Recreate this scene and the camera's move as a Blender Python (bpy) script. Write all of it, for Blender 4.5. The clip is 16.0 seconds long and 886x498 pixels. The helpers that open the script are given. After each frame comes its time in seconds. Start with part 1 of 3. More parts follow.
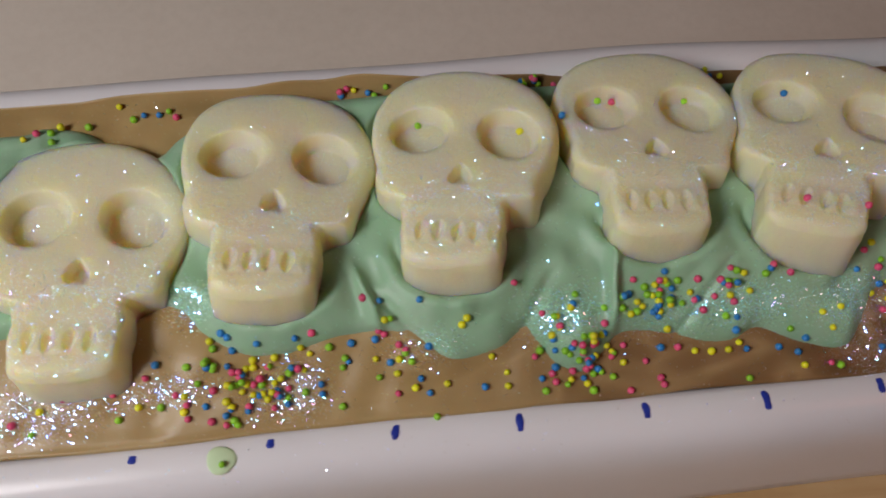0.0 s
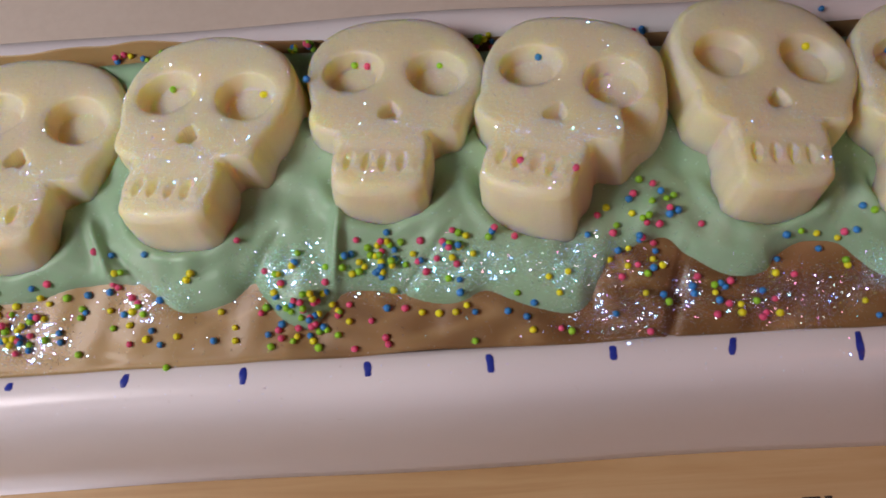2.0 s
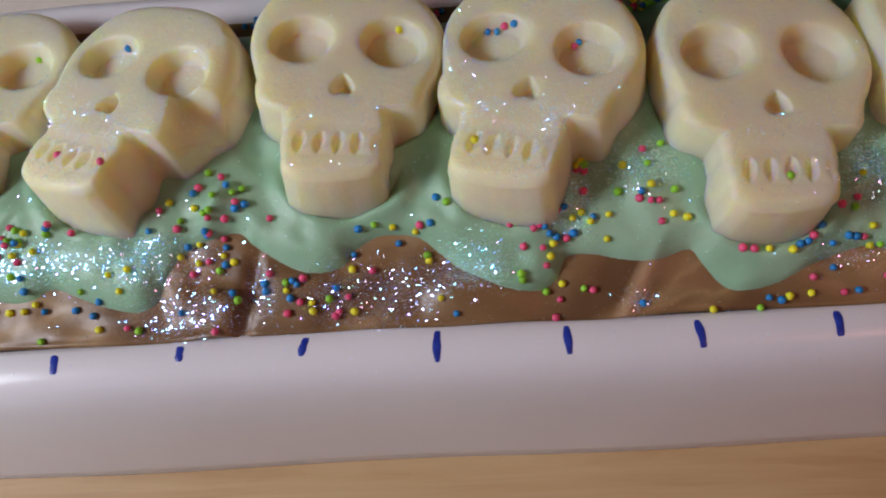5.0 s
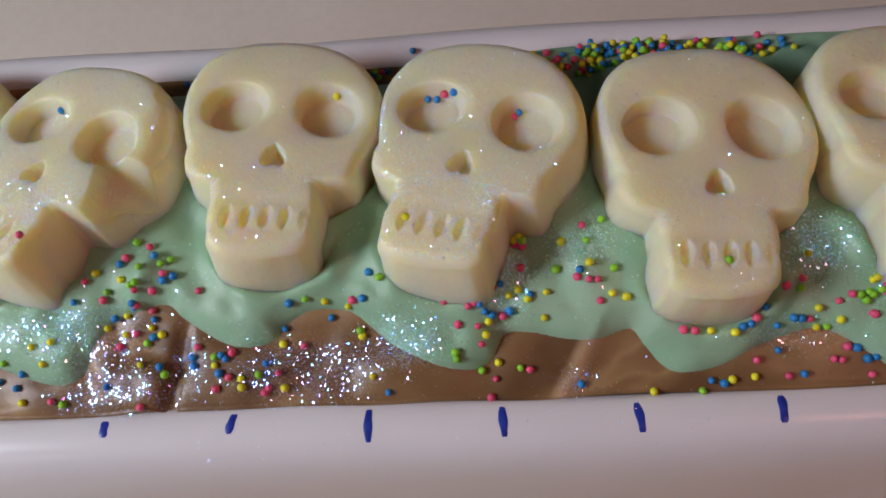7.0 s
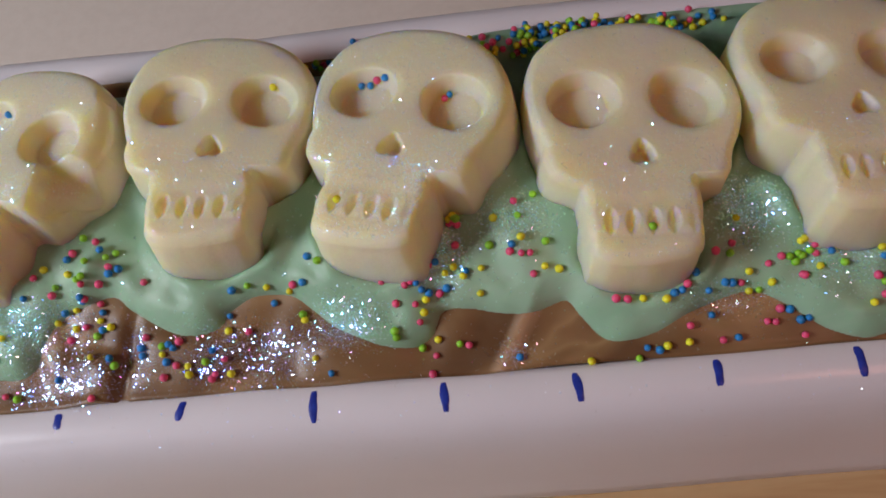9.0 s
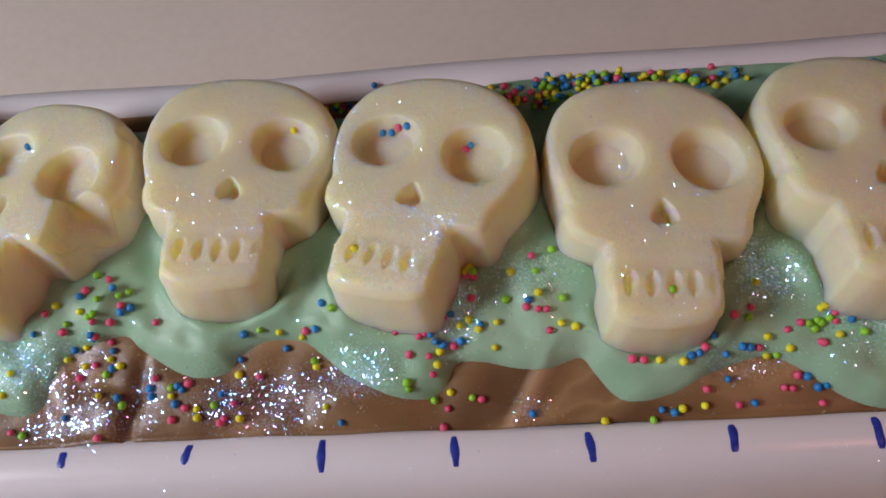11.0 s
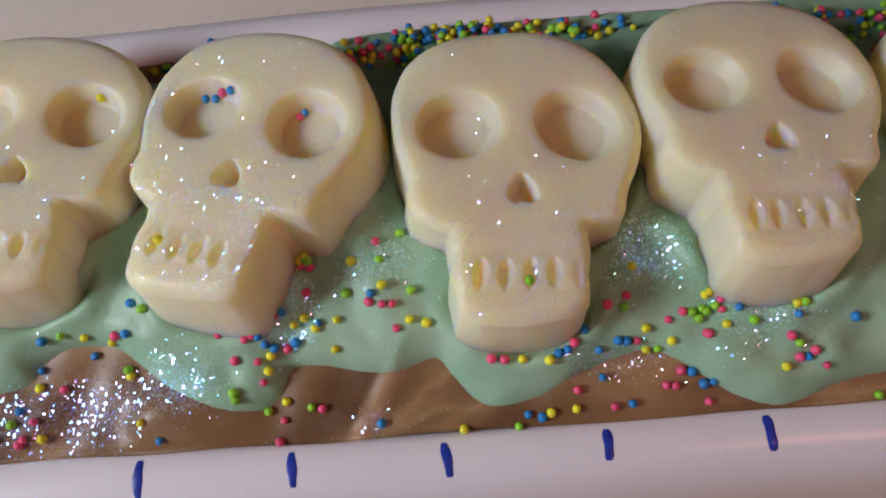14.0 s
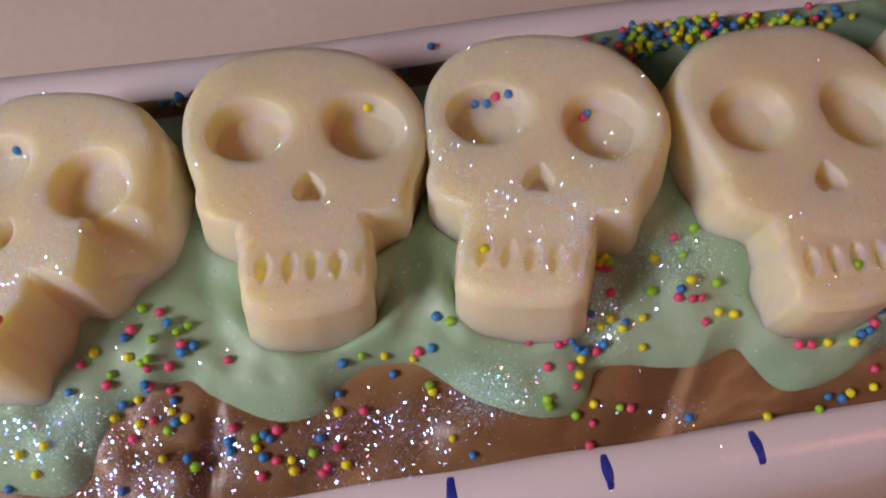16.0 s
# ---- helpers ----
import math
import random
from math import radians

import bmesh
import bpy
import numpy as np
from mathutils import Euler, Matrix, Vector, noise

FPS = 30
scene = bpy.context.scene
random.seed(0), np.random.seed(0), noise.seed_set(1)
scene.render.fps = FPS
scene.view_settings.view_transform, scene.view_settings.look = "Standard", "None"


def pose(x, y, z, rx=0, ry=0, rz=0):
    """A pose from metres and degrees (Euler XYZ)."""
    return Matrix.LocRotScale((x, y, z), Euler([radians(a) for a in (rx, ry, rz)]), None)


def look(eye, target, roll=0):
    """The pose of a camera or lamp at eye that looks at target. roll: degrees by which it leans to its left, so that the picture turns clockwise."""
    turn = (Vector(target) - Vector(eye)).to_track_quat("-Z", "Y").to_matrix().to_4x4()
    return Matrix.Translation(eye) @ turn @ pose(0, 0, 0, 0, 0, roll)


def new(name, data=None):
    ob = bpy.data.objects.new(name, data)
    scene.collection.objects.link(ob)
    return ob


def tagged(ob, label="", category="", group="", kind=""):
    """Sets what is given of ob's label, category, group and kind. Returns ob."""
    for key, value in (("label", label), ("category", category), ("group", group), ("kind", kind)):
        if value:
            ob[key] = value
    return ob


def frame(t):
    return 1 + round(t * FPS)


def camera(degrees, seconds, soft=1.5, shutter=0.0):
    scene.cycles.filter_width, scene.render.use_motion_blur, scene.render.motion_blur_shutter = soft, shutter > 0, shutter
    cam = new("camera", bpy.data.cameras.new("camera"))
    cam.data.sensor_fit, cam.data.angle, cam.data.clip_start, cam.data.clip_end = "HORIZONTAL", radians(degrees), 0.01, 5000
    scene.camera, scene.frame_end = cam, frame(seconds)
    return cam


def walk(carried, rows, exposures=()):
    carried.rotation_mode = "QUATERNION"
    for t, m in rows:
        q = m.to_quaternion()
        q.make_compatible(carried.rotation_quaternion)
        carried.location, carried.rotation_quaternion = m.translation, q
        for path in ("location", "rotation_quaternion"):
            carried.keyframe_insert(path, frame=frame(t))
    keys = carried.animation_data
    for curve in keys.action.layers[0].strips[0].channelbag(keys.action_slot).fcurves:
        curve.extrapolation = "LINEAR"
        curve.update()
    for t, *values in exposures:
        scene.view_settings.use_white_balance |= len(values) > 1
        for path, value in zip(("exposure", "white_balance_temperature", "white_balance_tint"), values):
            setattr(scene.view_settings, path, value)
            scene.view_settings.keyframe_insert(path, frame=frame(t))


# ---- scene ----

cam = camera(57.30, 16.0, soft=1.8, shutter=0.4)
PATH = [
    (0, (-0.10791, -0.02862, 0.23862), (-0.08460, 0.04606, 0.05456), 12.00),
    (0.5, (-0.08146, -0.02949, 0.24032), (-0.07483, 0.04315, 0.05409), 2.52),
    (1, (-0.06800, -0.03211, 0.24097), (-0.06309, 0.03867, 0.05397), 1.54),
    (1.5, (-0.05110, -0.03786, 0.24212), (-0.04473, 0.03390, 0.05554), 2.24),
    (2, (-0.03635, -0.04062, 0.24274), (-0.03320, 0.03234, 0.05655), -0.68),
    (2.5, (-0.02054, -0.03898, 0.24597), (-0.02137, 0.03390, 0.05972), -4.25),
    (3, (-0.00016, -0.04019, 0.24599), (-0.00469, 0.03346, 0.06011), -6.99),
    (3.5, (0.01214, -0.04933, 0.24257), (0.00432, 0.02544, 0.05723), -9.87),
    (4, (0.02812, -0.04593, 0.23746), (0.02258, 0.02897, 0.05210), -8.73),
    (4.5, (0.04863, -0.04549, 0.23250), (0.03868, 0.02831, 0.04688), -11.13),
    (7, (0.07500, -0.03051, 0.23129), (0.06386, 0.04579, 0.04675), -10.56),
    (7.5, (0.07361, -0.03044, 0.22998), (0.06249, 0.04307, 0.04431), -10.65),
    (8, (0.07818, -0.03328, 0.23128), (0.06332, 0.04212, 0.04664), -14.38),
    (8.5, (0.08091, -0.03674, 0.23522), (0.06651, 0.04122, 0.05160), -14.14),
    (9, (0.08904, -0.03693, 0.23090), (0.07523, 0.04100, 0.04723), -14.69),
    (11.5, (0.08630, -0.02991, 0.23261), (0.07244, 0.05341, 0.05132), -11.68),
    (12, (0.09487, -0.02803, 0.22826), (0.08092, 0.05303, 0.04596), -12.76),
    (12.5, (0.10013, -0.02291, 0.22216), (0.08704, 0.05224, 0.03728), -14.69),
    (13, (0.09754, -0.02238, 0.22471), (0.08953, 0.05201, 0.03923), -10.84),
    (13.5, (0.10001, -0.02346, 0.21873), (0.09168, 0.05021, 0.03298), -10.39),
    (14, (0.10719, -0.01834, 0.21290), (0.10112, 0.05346, 0.02633), -9.11),
    (14.5, (0.10849, -0.01476, 0.21622), (0.10111, 0.05733, 0.02981), -10.31),
    (15, (0.09663, -0.01490, 0.21038), (0.09077, 0.05484, 0.02303), -10.11),
    (15.5, (0.06153, -0.00730, 0.22006), (0.06549, 0.06355, 0.03307), -5.91),
    (16, (0.04555, -0.01102, 0.21340), (0.06052, 0.05858, 0.02650), 3.07),
]
# seconds, stops, white balance
EXPOSURES = [(0, -0.87, 7150, 20), (0.5, -0.80, 7100, 21), (2.0, -0.62, 7250, 29), (3.0, -0.46, 6850, 25), (4.5, -0.33, 6350, 20), (8.0, -0.25, 6400, 18), (9.0, -0.26, 6500, 20), (11.5, -0.18, 6500, 21), (14.5, -0.08, 6300, 20), (15.0, -0.14, 6400, 22), (16.0, -0.37, 7250, 38)]
walk(cam, [(t, look(eye, target, roll)) for t, eye, target, roll in PATH], exposures=EXPOSURES)

# ---- light ----
world = bpy.data.worlds.new("room_air")
scene.world = world
world.use_nodes = True
world.node_tree.nodes["Background"].inputs["Color"].default_value = (1.0, 0.95, 0.9, 1)
world.node_tree.nodes["Background"].inputs["Strength"].default_value = 0.01


def area_lamp(name, eye, target, width, height, watts, colour):
    data = bpy.data.lights.new(name, "AREA")
    data.shape, data.size, data.size_y = "RECTANGLE", width, height
    data.energy, data.color = watts, colour
    ob = new(name, data)
    ob.matrix_world = look(eye, target)
    return ob


# a cool lamp close by on the left, a weak added fill in front, a weak warm lamp to the right
area_lamp("table_lamp_glow", (-0.45, -0.11, 0.47), (0.0, 0.03, 0.08), 0.17, 0.19, 3.6, (0.89, 0.955, 1.0))
# added fill, no real lamp: brightens the mold's front wall and the glitter
area_lamp("front_lamp_glow", (-0.62, -0.98, 0.80), (0.0, 0.0, 0.06), 0.25, 0.25, 0.8, (0.92, 0.93, 1.0))
area_lamp("warm_lamp_glow", (0.42, -0.20, 0.56), (0.10, 0.03, 0.08), 0.12, 0.12, 0.62, (1.0, 0.38, 0.27))
scene.view_settings.exposure = 0.0


# ---- materials ----
def shader(name, rough=0.5, metallic=0.0, coat=0.0, sss=0.0, sss_radius=(1, 0.6, 0.35), sss_scale=0.004, ior=1.45):
    m = bpy.data.materials.new(name)
    m.use_nodes = True
    b = m.node_tree.nodes["Principled BSDF"]
    b.inputs["Roughness"].default_value = rough
    b.inputs["Metallic"].default_value = metallic
    b.inputs["Coat Weight"].default_value = coat
    b.inputs["Coat Roughness"].default_value = 0.15
    b.inputs["IOR"].default_value = ior
    b.inputs["Subsurface Weight"].default_value = sss
    b.inputs["Subsurface Radius"].default_value = sss_radius
    b.inputs["Subsurface Scale"].default_value = sss_scale
    return m, m.node_tree.nodes, m.node_tree.links, b


def add_noise(nodes, links, scale, detail=4.0, rough=0.55, distort=0.0, stretch=(1, 1, 1)):
    tc = nodes.new("ShaderNodeTexCoord")
    mp = nodes.new("ShaderNodeMapping")
    mp.inputs["Scale"].default_value = stretch
    n = nodes.new("ShaderNodeTexNoise")
    n.inputs["Scale"].default_value = scale
    n.inputs["Detail"].default_value = detail
    n.inputs["Roughness"].default_value = rough
    n.inputs["Distortion"].default_value = distort
    links.new(tc.outputs["Object"], mp.inputs["Vector"])
    links.new(mp.outputs["Vector"], n.inputs["Vector"])
    return n


def add_ramp(nodes, links, source, stops):
    r = nodes.new("ShaderNodeValToRGB")
    while len(r.color_ramp.elements) < len(stops):
        r.color_ramp.elements.new(0.5)
    for el, (p, c) in zip(r.color_ramp.elements, stops):
        el.position, el.color = p, (*c, 1)
    links.new(source, r.inputs["Fac"])
    return r


def add_mix(nodes, links, fac, a, b, blend="MIX"):
    m = nodes.new("ShaderNodeMix")
    m.data_type, m.blend_type = "RGBA", blend
    if isinstance(fac, float):
        m.inputs[0].default_value = fac
    else:
        links.new(fac, m.inputs[0])
    links.new(a, m.inputs[6])
    links.new(b, m.inputs[7])
    return m.outputs[2]


def add_bump(nodes, links, b, sources, distance=0.0004):
    last = None
    for out, strength in sources:
        bp = nodes.new("ShaderNodeBump")
        bp.inputs["Strength"].default_value = strength
        bp.inputs["Distance"].default_value = distance
        links.new(out, bp.inputs["Height"])
        if last:
            links.new(last.outputs["Normal"], bp.inputs["Normal"])
        last = bp
    links.new(last.outputs["Normal"], b.inputs["Normal"])


def rough_by(nodes, links, b, source, low, high):
    r = nodes.new("ShaderNodeMapRange")
    r.inputs["To Min"].default_value, r.inputs["To Max"].default_value = low, high
    links.new(source, r.inputs["Value"])
    links.new(r.outputs["Result"], b.inputs["Roughness"])


def make_cream():
    m, n, l, b = shader("cream_soap", 0.42, sss=1.0, sss_radius=(1.0, 0.70, 0.16), sss_scale=0.0125, ior=1.43)
    big = add_noise(n, l, 45, 3)
    fine = add_noise(n, l, 900, 5, 0.6)
    mid = add_noise(n, l, 220, 4)
    col = add_ramp(n, l, big.outputs["Fac"], [(0.3, (0.80, 0.73, 0.50)), (0.7, (0.835, 0.775, 0.555))])
    spots = add_ramp(n, l, fine.outputs["Fac"], [(0.24, (0.90, 0.86, 0.78)), (0.36, (1, 1, 1))])
    l.new(add_mix(n, l, 0.8, col.outputs["Color"], spots.outputs["Color"], "MULTIPLY"), b.inputs["Base Color"])
    rough_by(n, l, b, mid.outputs["Fac"], 0.3, 0.55)
    add_bump(n, l, b, [(mid.outputs["Fac"], 0.25), (fine.outputs["Fac"], 0.18)], 0.0005)
    return m


def make_mint():
    m, n, l, b = shader("mint_soap", 0.32, sss=0.4, sss_radius=(0.5, 1.0, 0.7), sss_scale=0.003)
    big = add_noise(n, l, 38, 4, 0.55, 0.8)
    fine = add_noise(n, l, 700, 4)
    col = add_ramp(n, l, big.outputs["Fac"], [(0.3, (0.27, 0.47, 0.30)), (0.55, (0.325, 0.535, 0.355)), (0.75, (0.42, 0.61, 0.435))])
    l.new(col.outputs["Color"], b.inputs["Base Color"])
    rough_by(n, l, b, big.outputs["Fac"], 0.36, 0.55)
    add_bump(n, l, b, [(big.outputs["Fac"], 0.3), (fine.outputs["Fac"], 0.12)], 0.0006)
    return m


def make_brown():
    m, n, l, b = shader("brown_soap", 0.3, sss=0.25, sss_radius=(1.0, 0.5, 0.25), sss_scale=0.003)
    swirl = add_noise(n, l, 22, 2, 0.45, 1.6, (1, 1.5, 1))
    fine = add_noise(n, l, 500, 4)
    col = add_ramp(n, l, swirl.outputs["Fac"], [(0.32, (0.155, 0.080, 0.034)), (0.48, (0.26, 0.150, 0.064)), (0.55, (0.37, 0.235, 0.108)), (0.60, (0.275, 0.160, 0.070)), (0.8, (0.20, 0.106, 0.046))])
    # the left end of the loaf is paler, caramel coloured
    tc = n.new("ShaderNodeTexCoord")
    sep = n.new("ShaderNodeSeparateXYZ")
    l.new(tc.outputs["Object"], sep.inputs[0])
    rng = n.new("ShaderNodeMapRange")
    rng.inputs["From Min"].default_value, rng.inputs["From Max"].default_value = -0.05, -0.10
    l.new(sep.outputs["X"], rng.inputs["Value"])
    # one tan vein that crosses the front
    lean = n.new("ShaderNodeMath")
    lean.operation = "MULTIPLY_ADD"
    lean.inputs[1].default_value, lean.inputs[2].default_value = -0.6, -0.0867
    l.new(sep.outputs["Y"], lean.inputs[0])
    off = n.new("ShaderNodeMath")
    off.operation = "ADD"
    l.new(sep.outputs["X"], off.inputs[0])
    l.new(lean.outputs[0], off.inputs[1])
    away = n.new("ShaderNodeMath")
    away.operation = "ABSOLUTE"
    l.new(off.outputs[0], away.inputs[0])
    vein = n.new("ShaderNodeMapRange")
    vein.inputs["From Min"].default_value, vein.inputs["From Max"].default_value = 0.0028, 0.0006
    vein.inputs["To Max"].default_value = 0.8
    l.new(away.outputs[0], vein.inputs["Value"])
    tan = n.new("ShaderNodeRGB")
    tan.outputs[0].default_value = (0.50, 0.32, 0.18, 1)
    body = add_mix(n, l, vein.outputs["Result"], col.outputs["Color"], tan.outputs[0])
    pale = add_ramp(n, l, swirl.outputs["Fac"], [(0.3, (0.38, 0.25, 0.10)), (0.7, (0.48, 0.335, 0.15))])
    l.new(add_mix(n, l, rng.outputs["Result"], body, pale.outputs["Color"]), b.inputs["Base Color"])
    rough_by(n, l, b, swirl.outputs["Fac"], 0.32, 0.5)
    add_bump(n, l, b, [(swirl.outputs["Fac"], 0.08), (fine.outputs["Fac"], 0.12)], 0.0006)
    return m


def make_silicone():
    m, n, l, b = shader("white_silicone", 0.3, sss=0.15, sss_radius=(1, 0.9, 0.85), sss_scale=0.002)
    big = add_noise(n, l, 18, 3)
    fine = add_noise(n, l, 650, 5)
    col = add_ramp(n, l, big.outputs["Fac"], [(0.3, (0.78, 0.765, 0.785)), (0.7, (0.84, 0.825, 0.84))])
    dust = add_ramp(n, l, fine.outputs["Fac"], [(0.22, (0.75, 0.72, 0.68)), (0.32, (1, 1, 1))])
    l.new(add_mix(n, l, 0.7, col.outputs["Color"], dust.outputs["Color"], "MULTIPLY"), b.inputs["Base Color"])
    rough_by(n, l, b, big.outputs["Fac"], 0.24, 0.36)
    add_bump(n, l, b, [(big.outputs["Fac"], 0.25), (fine.outputs["Fac"], 0.05)], 0.0008)
    return m


def make_wood():
    m, n, l, b = shader("pale_wood", 0.45)
    grain = add_noise(n, l, 90, 5, 0.6, 0.6, (0.06, 1, 1))
    fine = add_noise(n, l, 700, 4, 0.6, 0, (0.05, 1, 1))
    col = add_ramp(n, l, grain.outputs["Fac"], [(0.3, (0.36, 0.20, 0.075)), (0.5, (0.52, 0.35, 0.17)), (0.7, (0.60, 0.44, 0.24))])
    l.new(col.outputs["Color"], b.inputs["Base Color"])
    add_bump(n, l, b, [(fine.outputs["Fac"], 0.2)], 0.0003)
    return m


def make_counter():
    m, n, l, b = shader("beige_laminate", 0.4)
    big = add_noise(n, l, 9, 4, 0.6)
    fine = add_noise(n, l, 260, 5, 0.65)
    col = add_ramp(n, l, big.outputs["Fac"], [(0.3, (0.72, 0.645, 0.55)), (0.7, (0.80, 0.72, 0.625))])
    speck = add_ramp(n, l, fine.outputs["Fac"], [(0.35, (0.93, 0.92, 0.91)), (0.6, (1, 1, 1))])
    l.new(add_mix(n, l, 0.6, col.outputs["Color"], speck.outputs["Color"], "MULTIPLY"), b.inputs["Base Color"])
    add_bump(n, l, b, [(fine.outputs["Fac"], 0.08)], 0.0003)
    return m


def make_paint(name, colour):
    m, n, l, b = shader(name, 0.7)
    big = add_noise(n, l, 3, 4)
    col = add_ramp(n, l, big.outputs["Fac"], [(0.3, [c * 0.94 for c in colour]), (0.7, colour)])
    l.new(col.outputs["Color"], b.inputs["Base Color"])
    return m


def make_sugar(name, colour):
    m, n, l, b = shader(name, 0.4, sss=0.15, sss_scale=0.0008)
    info = n.new("ShaderNodeObjectInfo")
    fine = add_noise(n, l, 1500, 3)
    a = add_ramp(n, l, info.outputs["Random"], [(0.0, [c * 0.78 for c in colour]), (1.0, [min(1, c * 1.1) for c in colour])])
    w = add_ramp(n, l, fine.outputs["Fac"], [(0.3, (0.82, 0.82, 0.82)), (0.6, (1, 1, 1))])
    l.new(add_mix(n, l, 0.8, a.outputs["Color"], w.outputs["Color"], "MULTIPLY"), b.inputs["Base Color"])
    add_bump(n, l, b, [(fine.outputs["Fac"], 0.25)], 0.0003)
    return m


def make_glitter():
    """Clear iridescent film: it shows only where a flake throws a lamp's light back."""
    m, n, l, b = shader("iridescent_glitter")
    geo = n.new("ShaderNodeNewGeometry")
    col = add_ramp(n, l, geo.outputs["Random Per Island"], [(0.0, (0.05, 0.22, 1.0)), (0.35, (0.26, 0.56, 1.0)), (0.6, (0.14, 0.80, 0.90)), (0.78, (0.42, 0.24, 1.0)), (1.0, (0.70, 0.86, 1.0))])
    dim = n.new("ShaderNodeMix")
    dim.data_type, dim.blend_type = "RGBA", "MULTIPLY"
    dim.inputs[0].default_value = 1.0
    dim.inputs[7].default_value = (0.44, 0.44, 0.44, 1)
    l.new(col.outputs["Color"], dim.inputs[6])
    gloss = n.new("ShaderNodeBsdfGlossy")
    gloss.inputs["Roughness"].default_value = 0.05
    l.new(dim.outputs[2], gloss.inputs["Color"])
    clear = n.new("ShaderNodeBsdfTransparent")
    both = n.new("ShaderNodeAddShader")
    l.new(clear.outputs[0], both.inputs[0])
    l.new(gloss.outputs[0], both.inputs[1])
    l.new(both.outputs[0], n["Material Output"].inputs["Surface"])
    return m


def make_ink():
    m, n, l, b = shader("blue_ink", 0.35)
    f = add_noise(n, l, 600, 4)
    col = add_ramp(n, l, f.outputs["Fac"], [(0.3, (0.013, 0.026, 0.27)), (0.7, (0.03, 0.065, 0.44))])
    l.new(col.outputs["Color"], b.inputs["Base Color"])
    return m


CREAM, MINT, BROWN, SILICONE = make_cream(), make_mint(), make_brown(), make_silicone()
WOOD, COUNTER, GLITTER, INK = make_wood(), make_counter(), make_glitter(), make_ink()
WALL_PAINT, CEILING_PAINT = make_paint("wall_paint", (0.24, 0.22, 0.21)), make_paint("ceiling_paint", (0.36, 0.35, 0.34))
DARK_INK = make_paint("dark_print", (0.03, 0.025, 0.02))
SUGAR = {
    "pink": make_sugar("pink_sugar", (0.95, 0.11, 0.25)),
    "blue": make_sugar("blue_sugar", (0.02, 0.27, 0.68)),
    "yellow": make_sugar("yellow_sugar", (0.92, 0.88, 0.03)),
    "green": make_sugar("green_sugar", (0.30, 0.72, 0.04)),
}


# ---- helpers for meshes ----
def mesh_of(name, verts, faces, material, smooth=True):
    me = bpy.data.meshes.new(name)
    me.from_pydata([tuple(map(float, v)) for v in verts], [], [tuple(map(int, f)) for f in faces])
    me.materials.append(material)
    if smooth:
        me.polygons.foreach_set("use_smooth", [True] * len(me.polygons))
    me.update()
    return me


def part(name, me, parent, label=""):
    ob = new(name, me)
    ob.parent = parent
    return tagged(ob, label)


def box_mesh(name, lo, hi, material, bevel=0.0):
    bm = bmesh.new()
    bmesh.ops.create_cube(bm, size=1)
    for v in bm.verts:
        v.co = Vector([lo[i] + (v.co[i] + 0.5) * (hi[i] - lo[i]) for i in range(3)])
    if bevel:
        bmesh.ops.bevel(bm, geom=bm.edges[:], offset=bevel, segments=3, affect="EDGES", profile=0.6)
    me = bpy.data.meshes.new(name)
    bm.to_mesh(me)
    bm.free()
    me.materials.append(material)
    return me


def smooth01(a, b, v):
    t = np.clip((np.asarray(v, float) - a) / (b - a), 0, 1)
    return t * t * (3 - 2 * t)


def ripple(x, y, size, seed):
    """A smooth wavy field, about -1 to 1, of that wavelength in metres."""
    rng = np.random.RandomState(seed)
    out = np.zeros(np.broadcast(x, y).shape)
    for _ in range(7):
        a, p, k = rng.uniform(0, 6.28), rng.uniform(0, 6.28), rng.uniform(0.6, 1.5) * 6.28 / size
        out = out + np.sin(k * (np.cos(a) * x + np.sin(a) * y) + p)
    return out / 3.5


# ---- room ----
ROOM = 1.6
counter = tagged(new("countertop", box_mesh("countertop", (-ROOM, -0.7, -0.04), (ROOM, ROOM, 0.0), COUNTER, 0.004)), "beige mottled laminate kitchen countertop", "countertop", kind="structure")
for nm, lo, hi, mt in (
    ("wall_north", (-ROOM, ROOM, -0.9), (ROOM, ROOM + 0.1, 1.5), WALL_PAINT),
    ("wall_south", (-ROOM, -ROOM - 0.1, -0.9), (ROOM, -ROOM, 1.5), WALL_PAINT),
    ("wall_east", (ROOM, -ROOM, -0.9), (ROOM + 0.1, ROOM, 1.5), WALL_PAINT),
    ("wall_west", (-ROOM - 0.1, -ROOM, -0.9), (-ROOM, ROOM, 1.5), WALL_PAINT),
    ("floor", (-ROOM - 0.1, -ROOM - 0.1, -1.0), (ROOM + 0.1, ROOM + 0.1, -0.9), COUNTER),
    ("ceiling", (-ROOM - 0.1, -ROOM - 0.1, 1.5), (ROOM + 0.1, ROOM + 0.1, 1.6), CEILING_PAINT),
):
    tagged(new(nm, box_mesh(nm, lo, hi, mt)), "plain painted room " + nm.split("_")[0], nm.split("_")[0], kind="structure")

# ---- wooden board under the mold ----
BOARD = 0.012
board = tagged(new("wooden_board"), "pale grained wooden board under the white mold", "board")
part("plank", box_mesh("plank", (-0.30, -0.031, 0.0), (0.30, 0.055, BOARD), WOOD, 0.0015), board)
part("plank", box_mesh("plank", (-0.30, 0.0555, 0.0), (0.30, 0.118, BOARD), WOOD, 0.0015), board)
part("print_mark", box_mesh("print_mark", (0.0612, -0.0292, BOARD - 0.0002), (0.0662, -0.0282, BOARD + 0.0002), DARK_INK), board, "dark printed mark")
part("print_mark", box_mesh("print_mark", (0.0674, -0.0290, BOARD - 0.0002), (0.0694, -0.0282, BOARD + 0.0002), DARK_INK), board, "dark printed mark")

